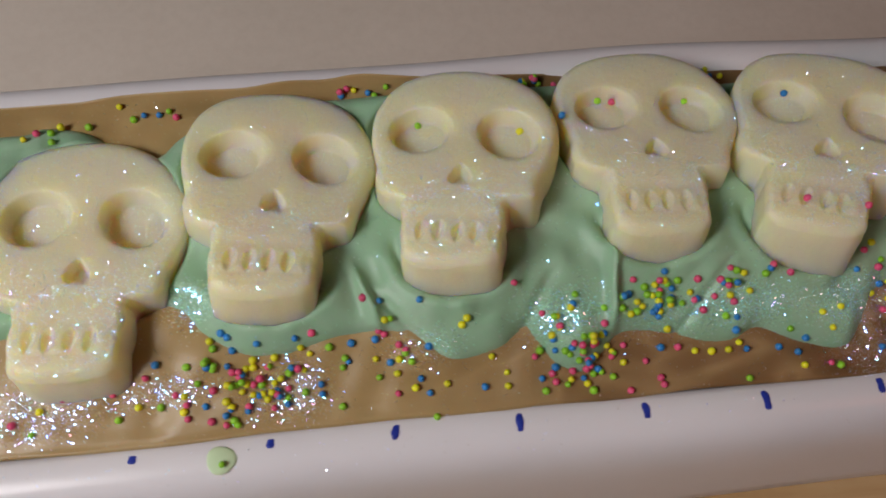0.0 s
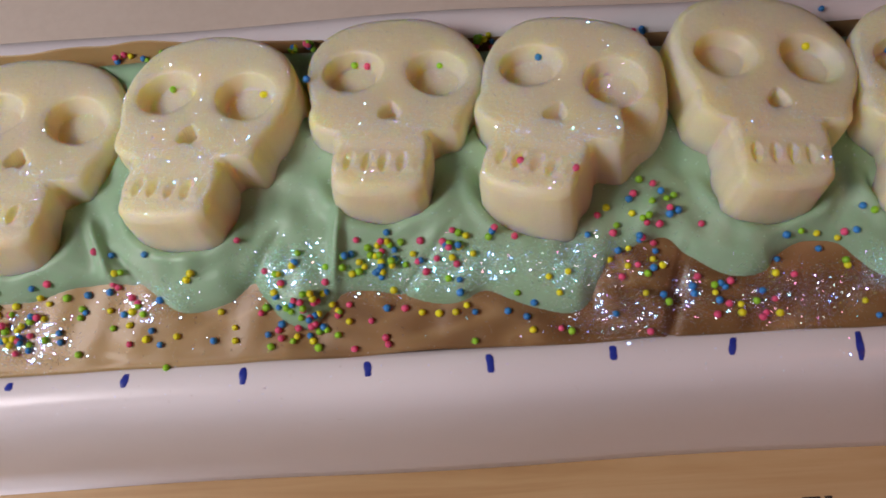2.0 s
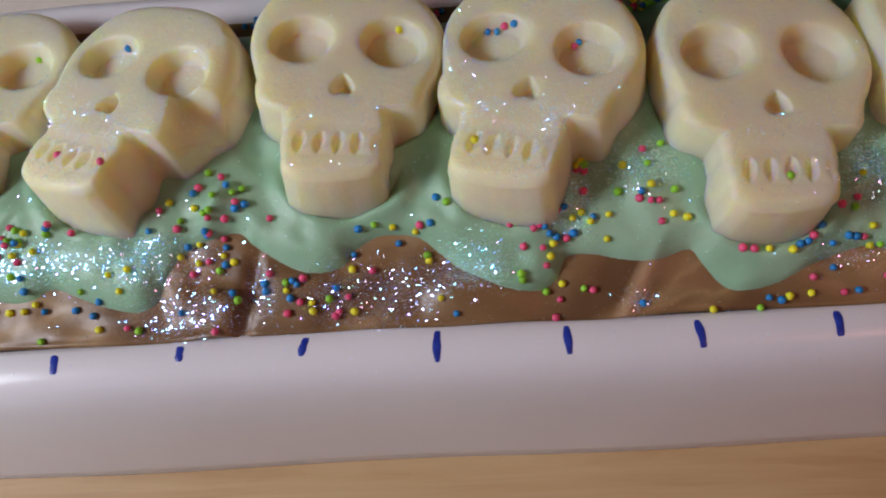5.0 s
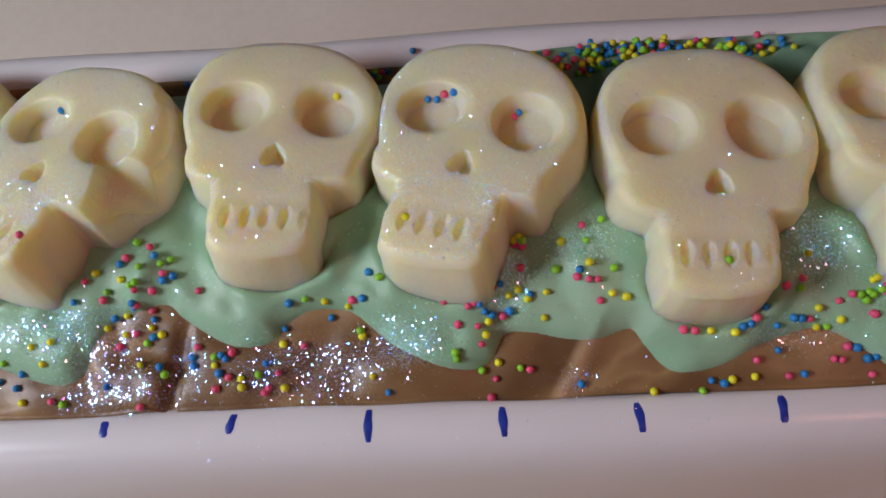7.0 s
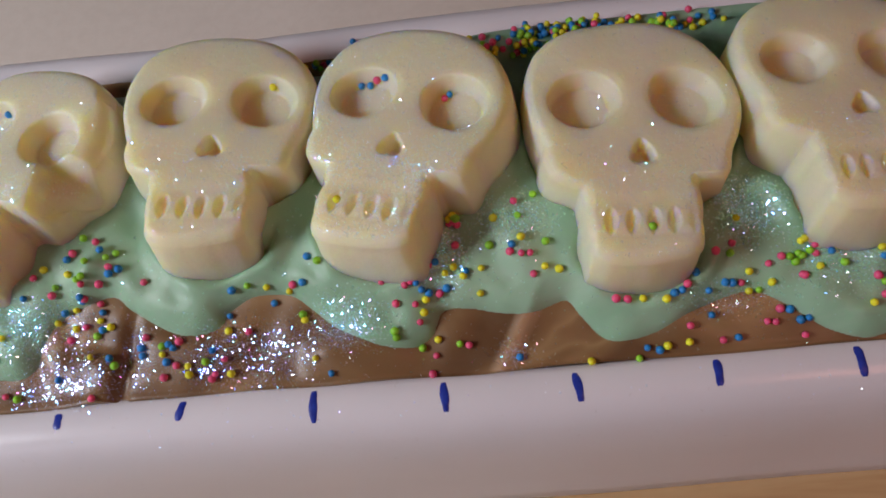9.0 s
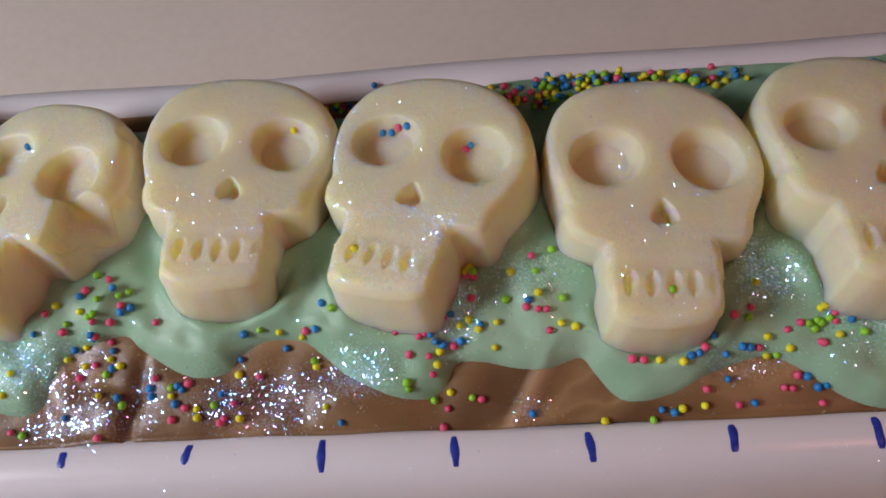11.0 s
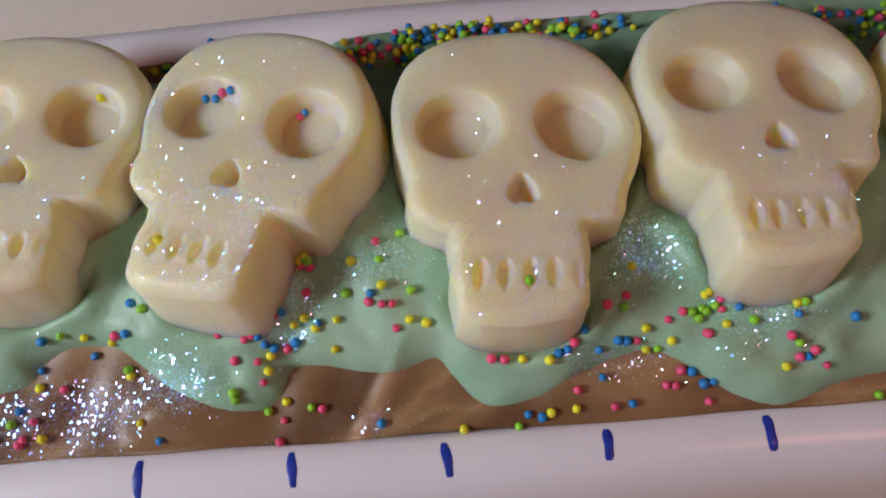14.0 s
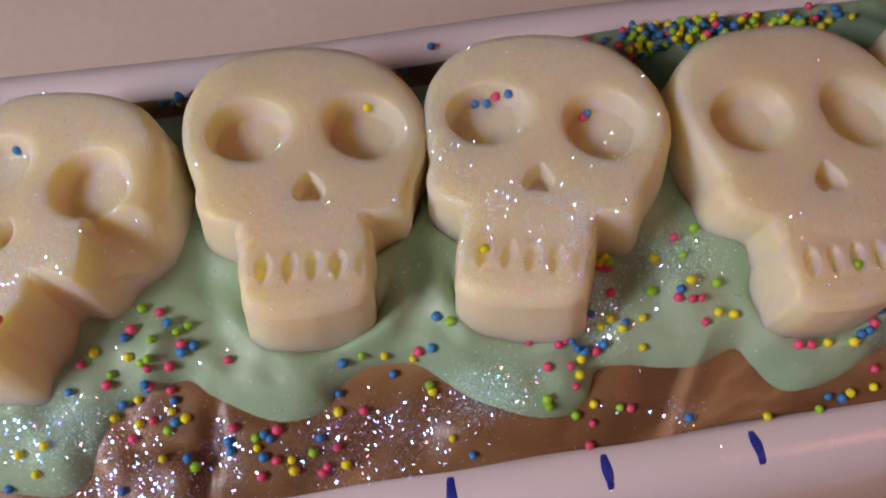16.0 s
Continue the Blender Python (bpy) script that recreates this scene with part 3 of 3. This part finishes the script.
# ---- sugar pearls ----
# places of the loose pearls on the soap, in millimetres: the left, middle and right of the loaf
PINK_LEFT = [(-148.7, 13.4), (-141.2, 7.8), (-143.3, 9.9), (-136.5, 4.2), (-174.3, 7.2), (-164.7, 11.1), (-155.2, 11.1), (-75.7, 23.7), (-105.7, 23.8), (-116.1, 18.4), (-102.9, 18.1), (-101.9, 17.4), (-99.1, 15.2), (-97.9, 14), (-133.7, 3.3), (-130.8, 12), (-125.1, 13.5), (-129.2, 6.4), (-99.9, 6), (-70.5, 17.7), (-67.2, 14.9), (-51.4, 22.5), (-58.1, 14.7), (-60, 11.3), (-62.9, 9.6), (-60.9, 7.6), (-53.7, 11), (-49.3, 7.6), (-46.5, 4.1), (-46, 2.7), (-56.2, 9.1), (-53, 2.2), (-39, 17.7), (-37.4, 15.6), (-35.1, 17.8), (-33.8, 20.7), (-31.1, 16.5), (-42.2, 9.7)]
PINK_MIDDLE = [(-2, 24.4), (5.8, 28.6), (10.2, 30.7), (13.1, 25.3), (19.6, 22.2), (10.8, 22.4), (7.9, 22.2), (1.2, 21.1), (7.3, 20.2), (9.9, 19.5), (6.5, 15.5), (3.1, 13.4), (18.6, 12.5), (25.3, 11.2), (24.6, 6.7), (22, 4.7), (31.5, 3.8), (32.2, 4.6), (39, 12.1), (34.2, 7.2), (7.7, 1.8), (-10.3, 3.7), (49, 19.1)]
PINK_RIGHT = [(66.3, 17.7), (70.8, 16.4), (68.7, 13.6), (72.4, 13.2), (72.9, 10.2), (75.5, 19.8), (71.9, 17.1), (77, 15.1), (80.8, 23.3), (94.9, 16.5), (93, 20), (94.6, 20), (90.9, 20.6), (92.5, 30.3), (81.6, 6), (75.2, 4.7), (74.2, 1.5), (109.5, 10.9), (111.6, 10.6), (122.9, 5.8), (128.7, 3), (137.3, 5.8), (138.8, 5.6), (139.9, 7.9), (132.9, 12.5), (128.4, 17.7), (131.6, 19), (137.9, 15.1), (140.2, 16), (143.8, 12.7), (122.7, 12.4), (79.9, 27.9), (144.1, 12.5), (146, 17.1), (146.1, 15.7), (156.6, 11.1), (157.9, 8), (160.4, 8.9), (161.9, 6.5), (143.8, 2.9)]
BLUE_LEFT = [(-137.5, 7.2), (-129.4, 5.6), (-174, 20.2), (-133.6, 20), (-102.5, 23.2), (-94.7, 22), (-132.4, 19.1), (-131.8, 17), (-126.8, 17.3), (-119.4, 17.7), (-108.5, 16.4), (-109.3, 13.1), (-101, 12.1), (-103.7, 16.6), (-93.2, 14.3), (-95.2, 8.4), (-93.6, 5.6), (-82.4, 5.8), (-64.2, 18.8), (-68.5, 12.8), (-68.1, 10.9), (-67.9, 8.1), (-62.2, 5.6), (-65.1, 10.7), (-60.7, 8.9), (-59.2, 7), (-47.1, 16.5), (-46.6, 15.3), (-38.4, 17.9), (-33.3, 20), (-30.7, 13.5), (-30.7, 11.4), (-45.9, 9.9), (-27.7, 8.1)]
BLUE_MIDDLE = [(11.5, 28.7), (4.8, 27.4), (13, 24.1), (14.9, 24.9), (-4.2, 20.7), (6.7, 20.4), (6.8, 19.9), (2.5, 18.4), (10.2, 17.9), (9.8, 14.8), (11.2, 9.2), (17.5, 10.7), (17.7, 9.2), (23.2, 10.8), (24.1, 10), (22.7, 7.5), (31.8, 9), (37, 19.1), (35.6, 15.2), (44.5, 16.9), (52.5, 23.5), (51.1, 19.1), (55.1, 2.7), (-15.6, 8.8), (-21, 7.8), (-17.2, 6.4), (1, 5.8)]
BLUE_RIGHT = [(76.8, 20.3), (72.9, 16.7), (73.8, 15.6), (75.1, 15.2), (78.5, 15.9), (82.4, 18.6), (91.4, 21.7), (91, 3.1), (114.8, 2.8), (117, 2.2), (127.2, 7.6), (131.6, 3.3), (124.5, 14.4), (120.2, 11), (121.6, 11.4), (126.8, 11.4), (129.9, 12.6), (131.3, 12.5), (141.6, 7.6), (143.3, 5.6), (144.8, 5.8), (148.6, 15.6), (157.7, 14), (167.4, 13.5), (159.3, 8)]
YELLOW_LEFT = [(-150.6, 8.5), (-141.8, 6.6), (-169.1, 9.3), (-171, 15.2), (-168.9, 15.5), (-136.1, 19.1), (-101.7, 19.4), (-85.6, 17.9), (-86.6, 16.9), (-118.5, 16.4), (-116.8, 15.2), (-99.2, 12.5), (-103.9, 13), (-96.4, 6.8), (-99.8, 9.8), (-90, 7), (-80.6, 11.4), (-77.8, 8.1), (-130.3, 9.2), (-126.5, 8.6), (-67.2, 14.6), (-64.7, 18.2), (-67.6, 16.7), (-47.6, 19.2), (-46.5, 18), (-51, 18.2), (-49.9, 17.3), (-44.3, 13.2), (-38.7, 8.7), (-35.2, 8.3), (-31.8, 8.2), (-29.4, 9.4), (-58.7, 12.7), (-56.1, 10.1), (-53.9, 7.8), (-57.2, 11.2), (-61.6, 4.5), (-128, 13.6), (-123.7, 15), (-132.5, 6.5)]
YELLOW_MIDDLE = [(0, 25.9), (5.1, 24.4), (4.7, 18.9), (0.7, 16.8), (4.4, 15.4), (9.6, 16.4), (11.6, 15.1), (-12.6, 13), (-8.7, 13.7), (-10.6, 9.9), (-16.1, 3.7), (7.5, 9.6), (21.9, 9), (27, 6.4), (27.1, 4.8), (35.2, 4.5), (35.1, 12.5), (52.3, 5.6), (50.3, 13.3), (43.6, 19.4), (48, 18.4)]
YELLOW_RIGHT = [(75.8, 7.5), (73.8, 11.9), (74.4, 14.1), (78.4, 18.5), (80.1, 19.5), (81.8, 17.8), (84.7, 14.5), (85.3, 18.8), (88.4, 27.3), (93.2, 22.8), (97.1, 17.6), (99.7, 17), (104.3, 1.4), (114.4, 10.5), (118.6, 10), (122.5, 3.1), (118.5, 2.8), (132.8, 23.2), (134.4, 14.1), (134.6, 11.5), (138.4, 12.1), (143.6, 18), (144.3, 18.3), (146.8, 13.6), (155.6, 6.7), (158, 15.9)]
GREEN_LEFT = [(-146.3, 8.1), (-154.5, 6.5), (-170.8, 5.3), (-140.7, 14.6), (-136.8, 15.3), (-138.7, 11.4), (-132.1, 4), (-100.6, 19.6), (-112.9, 16), (-109.9, 13.8), (-97.9, 13.5), (-96.8, 11.7), (-103.4, 9.5), (-92.5, 1.1), (-111, 4.8), (-135.7, 13.8), (-131.5, 3.2), (-68.2, 16.7), (-63.5, 20.7), (-57.9, 17.6), (-62.7, 12.3), (-51.1, 16.4), (-44.6, 21), (-42.3, 21.5), (-30.5, 20), (-32.9, 14), (-28.1, 2.2), (-70.3, 3.7), (-65.7, 4.6), (-60.5, 3), (-58.6, 6.4), (-56.3, 5.2)]
GREEN_MIDDLE = [(7.5, 31.8), (9.1, 26.2), (12.6, 27.2), (14.3, 28.1), (8.3, 23.4), (7.1, 23.1), (2, 22.5), (8.5, 13.8), (-19, 10.7), (12.2, 7.7), (21.9, 10.5), (30.4, 7), (40.1, 19.7), (54.5, 22.3), (-8.1, 3.1), (50, 14.3)]
GREEN_RIGHT = [(68, 8.9), (68.2, 7.8), (72.7, 6.3), (79.9, 6.3), (93, 27.1), (97.7, 22), (96.3, 31.7), (87.2, 22.5), (113.2, 1.2), (131.2, 17.4), (136.4, 11.4), (141.7, 15.8), (143.2, 16.2), (142.7, 14.9), (145.2, 16.4), (143.9, 15.8), (150.9, 13.7), (157.9, 10), (159.2, 15.9), (171.1, 2.1)]
# pearls that lie on the skulls: which skull, colour, place on its face in millimetres
ON_SKULLS = [("d", "green", -9.7, 16.4), ("d", "pink", -6.7, 15.8), ("d", "green", 9.4, 16.4), ("d", "blue", -18.6, 8.7), ("e", "blue", -8.9, 16.6), ("e", "pink", -2.5, -13.3), ("e", "pink", 8.5, -12.8), ("f", "yellow", 10.1, 16.6), ("g", "blue", -11.6, 15.7), ("g", "blue", -9.7, 15.8), ("g", "pink", -8.3, 16.6), ("g", "blue", -6.2, 16.4), ("g", "blue", 6.7, 15.6), ("g", "pink", 6.0, 14.6), ("g", "yellow", -6.2, -12.3), ("h", "green", 0.4, -14.0), ("c", "green", -10.2, 15.4), ("c", "yellow", 11.5, 14.5)]


def pearl_mesh(colour, seed):
    rng = random.Random(seed)
    bm = bmesh.new()
    bmesh.ops.create_icosphere(bm, subdivisions=2, radius=0.00078)
    for v in bm.verts:
        v.co *= 1 + rng.uniform(-0.05, 0.05)
        v.co.z *= 0.94
    me = bpy.data.meshes.new("sugar_pearl")
    bm.to_mesh(me)
    bm.free()
    me.materials.append(SUGAR[colour])
    me.polygons.foreach_set("use_smooth", [True] * len(me.polygons))
    return me


PEARLS = {c: [pearl_mesh(c, k) for k in range(3)] for c in SUGAR}
pearl_rng = random.Random(4)


def pearl(colour, x, y, z, where):
    ob = new("sugar_pearl", pearl_rng.choice(PEARLS[colour]))
    size = pearl_rng.uniform(0.84, 1.12)
    ob.matrix_world = pose(x, y, z, pearl_rng.uniform(0, 360), pearl_rng.uniform(0, 360), 0) @ Matrix.Scale(size, 4)
    return tagged(ob, "tiny round %s sugar pearl %s" % (colour, where), "sprinkle", "loose sugar pearls")


for colour, stretches in (("pink", (PINK_LEFT, PINK_MIDDLE, PINK_RIGHT)), ("blue", (BLUE_LEFT, BLUE_MIDDLE, BLUE_RIGHT)), ("yellow", (YELLOW_LEFT, YELLOW_MIDDLE, YELLOW_RIGHT)), ("green", (GREEN_LEFT, GREEN_MIDDLE, GREEN_RIGHT))):
    for places in stretches:
        at = np.array(places) / 1000
        inside = mint_inside(at[:, 0], at[:, 1])
        for (x, y), z, mint in zip(at, soap_height(at[:, 0], at[:, 1]), inside):
            pearl(colour, x, y, z + 0.00042, "on the mint soap" if mint > 0 else "on the brown soap")

SKULL_KEYS = list(SKULLS)


def on_skull(key, x, y, above):
    number = SKULL_KEYS.index(key)
    jitter = np.random.RandomState(number + 2).uniform(-0.35, 0.35, 5)
    low = float(skull_relief(np.array([x]), np.array([y]), 4.4 if key == "e" else 0.0, jitter)[0])
    return skull_pose(key) @ Vector((x / 1000, y / 1000, -low / 1000 + above))


for key, colour, x, y in ON_SKULLS:
    pearl(colour, *on_skull(key, x, y, 0.0005), "on a cream soap skull")

# the drip of mint on the mold's rim, with one pearl in it
bm = bmesh.new()
bmesh.ops.create_uvsphere(bm, u_segments=28, v_segments=16, radius=1.0)
for v in bm.verts:
    wob = 1 + 0.06 * math.sin(3 * math.atan2(v.co.y, v.co.x) + 1)
    v.co = Vector((v.co.x * 0.0029 * wob, v.co.y * 0.0027 * wob, max(v.co.z, -0.4) * 0.0006))
me = bpy.data.meshes.new("soap_drip")
bm.to_mesh(me)
bm.free()
me.materials.append(make_paint("pale_green_soap", (0.62, 0.80, 0.50)))
me.polygons.foreach_set("use_smooth", [True] * len(me.polygons))
drip = tagged(new("soap_drip", me), "small pale green soap drip on the white rim", "soap drip")
drip.location = (-0.1350, -0.0030, float(rim_z(-0.1350)) + 0.00005)
pearl("green", -0.1347, -0.0040, float(rim_z(-0.135)) + 0.0011, "on the green soap drip")

pearl("blue", 0.0605, DEPTH + 0.0012, float(rim_z(0.0605, DEPTH)) + 0.0006, "on the white rim")

# heaps of pearls, too many to count: along the back wall and in the thick drifts at the front
HEAPS = [(88, 71, 5, 2.5, 18), (99, 72.5, 6.5, 4, 46), (109, 73, 7, 3.6, 42), (123, 73, 10, 3.2, 36), (136, 73, 5, 3, 14), (172, 70, 8, 3, 30), (184, 66, 6, 5, 22), (-132, 12, 11, 4, 28), (-123, 9, 10, 4, 20), (-65, 8.5, 6, 4, 26), (-48, 19, 8, 3, 22), (-31, 20, 7, 3, 14), (-172, 66, 9, 3, 10), (-150, 70, 8, 3, 6), (-103, 74, 12, 2, 8), (-62, 74, 6, 2, 14), (-22, 75, 4, 2, 14), (14, 74.5, 4, 1.6, 12), (53, 75, 3, 1.5, 6), (80.5, 28.2, 1.6, 0.9, 7)]


def pearl_drifts():
    rng = np.random.RandomState(8)
    bm = bmesh.new()
    spots = []
    for cx, cy, sx, sy, n in HEAPS:
        spots += [(rng.normal(cx, sx * 0.6) / 1000, rng.normal(cy, sy * 0.6) / 1000) for _ in range(n)]
    spots = np.array(spots)
    spots[:, 1] = np.minimum(spots[:, 1], DEPTH - 0.001 - back_bow(spots[:, 0]))
    z = soap_height(spots[:, 0], spots[:, 1])
    placed = []
    for (x, y), zz in zip(spots, z):
        up = sum(1 for q in placed if math.hypot(q[0] - x, q[1] - y) < 0.0011)
        placed.append((x, y, zz + 0.0005 + 0.0008 * min(up, 2)))
    verts, faces, slot = [], [], []
    bmesh.ops.create_icosphere(bm, subdivisions=2, radius=0.00078)
    base_v = np.array([v.co[:] for v in bm.verts])
    base_f = [[v.index for v in f.verts] for f in bm.faces]
    bm.free()
    for k, p in enumerate(placed):
        verts.append(base_v * rng.uniform(0.85, 1.1) + p)
        faces += [[i + k * len(base_v) for i in f] for f in base_f]
        slot += [int(rng.choice(4))] * len(base_f)
    me = mesh_of("sugar_pearl_drift", np.concatenate(verts), faces, SUGAR["pink"])
    for c in ("blue", "yellow", "green"):
        me.materials.append(SUGAR[c])
    me.polygons.foreach_set("material_index", slot)
    return me


tagged(new("sugar_pearl_drift", pearl_drifts()), "drifts of mixed pink blue yellow and green sugar pearls", "sprinkles", kind="stuff")

# ---- glitter ----
# where it lies thick: centre and spread in millimetres, flakes
SHIMMER = [(-170, 9, 9, 3.5, 400), (-146, 10.5, 9, 2, 220), (-140, 26, 4, 3, 90), (-122, 9, 6, 4, 400), (-95, 14, 6, 2.5, 110), (-66, 17, 7, 4, 200), (-45, 15, 8, 3, 90), (-29, 16, 8, 3, 280), (-3, 15, 8.5, 3.5, 640), (2, 5.5, 8, 3, 420), (17, 9, 2.5, 4, 150), (38, 7.5, 10, 4.4, 640), (58, 11, 6.5, 3.2, 320), (78, 21, 3.5, 4.5, 210), (90, 4, 3, 2, 40), (92, 27, 6, 4, 90), (130, 10, 8, 2, 80), (135, 25, 5, 5, 170), (153, 17, 8, 5, 220)]


def flakes(spots, name, size=1.0, spread=0.32):
    """Small six-sided foil flakes, each tipped its own way: rows of place and normal."""
    rng = np.random.RandomState(12)
    verts, faces = [], []
    for k, (p, up) in enumerate(spots):
        tip = Vector(up) + Vector(rng.normal(0, spread, 3))
        a = tip.orthogonal().normalized()
        b = tip.cross(a).normalized()
        r = size * rng.uniform(0.00013, 0.00025)
        for i in range(6):
            c, s = math.cos(i * math.pi / 3), math.sin(i * math.pi / 3)
            verts.append(Vector(p) + a * (r * c) + b * (r * s))
        faces.append(tuple(6 * k + i for i in range(6)))
    return mesh_of(name, verts, faces, GLITTER, smooth=False)


def soap_glitter():
    rng = np.random.RandomState(21)
    at = []
    for cx, cy, sx, sy, n in SHIMMER:
        at += [(rng.normal(cx, sx * 0.6) / 1000, rng.normal(cy, sy * 0.65) / 1000) for _ in range(int(13.0 * n))]
    at += [(rng.uniform(-0.2, 0.2), rng.uniform(0.001, 0.075)) for _ in range(5500)]
    at = np.array(at)
    at[:, 1] = np.clip(at[:, 1], -0.0005, 0.076)
    # no two flakes in one small square, so that they don't pile up
    _, first = np.unique(np.round(at / 0.00026), axis=0, return_index=True)
    at = at[np.sort(first)]
    e = 0.0004
    z = soap_height(at[:, 0], at[:, 1])
    nx = (soap_height(at[:, 0] + e, at[:, 1]) - z) / e
    ny = (soap_height(at[:, 0], at[:, 1] + e) - z) / e
    keep = under_skulls(at[:, 0], at[:, 1]) < 0.05
    spots = [((x, y, zz + 0.00018), (-a, -b, 1)) for (x, y), zz, a, b, k in zip(at, z, nx, ny, keep) if k]
    # a few stray flakes on the rim
    for _ in range(150):
        x, o = rng.uniform(-0.19, 0.18), rng.uniform(0.001, 0.008)
        spots.append(((x, -o, float(rim_z(x)) + lip_drop(o) + 0.0001), (0, -0.1, 1)))
    return flakes(spots, "soap_glitter")


tagged(new("soap_glitter", soap_glitter()), "fine iridescent silver glitter scattered over the soap", "glitter", kind="stuff")


def skull_glitter():
    rng = np.random.RandomState(33)
    spots = []
    for key in SKULL_KEYS:
        n = {"g": 6000, "e": 5600, "a": 5600, "b": 4400, "c": 5000, "d": 4200}.get(key, 2000)
        at = skull_pose(key)
        up = at.to_3x3() @ Vector((0, 0, 1))
        a, r = rng.uniform(0, 2 * np.pi, n), np.sqrt(rng.uniform(0, 0.92, n))
        lim = np.interp(a, SKULL_ANGLES, SKULL_RADII) * r
        x, y = lim * np.cos(a), CENTRE[1] + lim * np.sin(a)
        jitter = np.random.RandomState(SKULL_KEYS.index(key) + 2).uniform(-0.35, 0.35, 5)
        low = skull_relief(x, y, 4.4 if key == "e" else 0.0, jitter)
        spots += [(at @ Vector((px / 1000, py / 1000, 0.00014 - pz / 1000)), up) for px, py, pz in zip(x, y, low)]
    return flakes(spots, "skull_glitter", 0.68, 0.42)


SKULL_ANGLES = np.linspace(0, 2 * np.pi, 361)
SKULL_RADII = outline_radius(SKULL_ANGLES)
tagged(new("skull_glitter", skull_glitter()), "fine silver glitter dusted over the cream skulls", "glitter", kind="stuff")
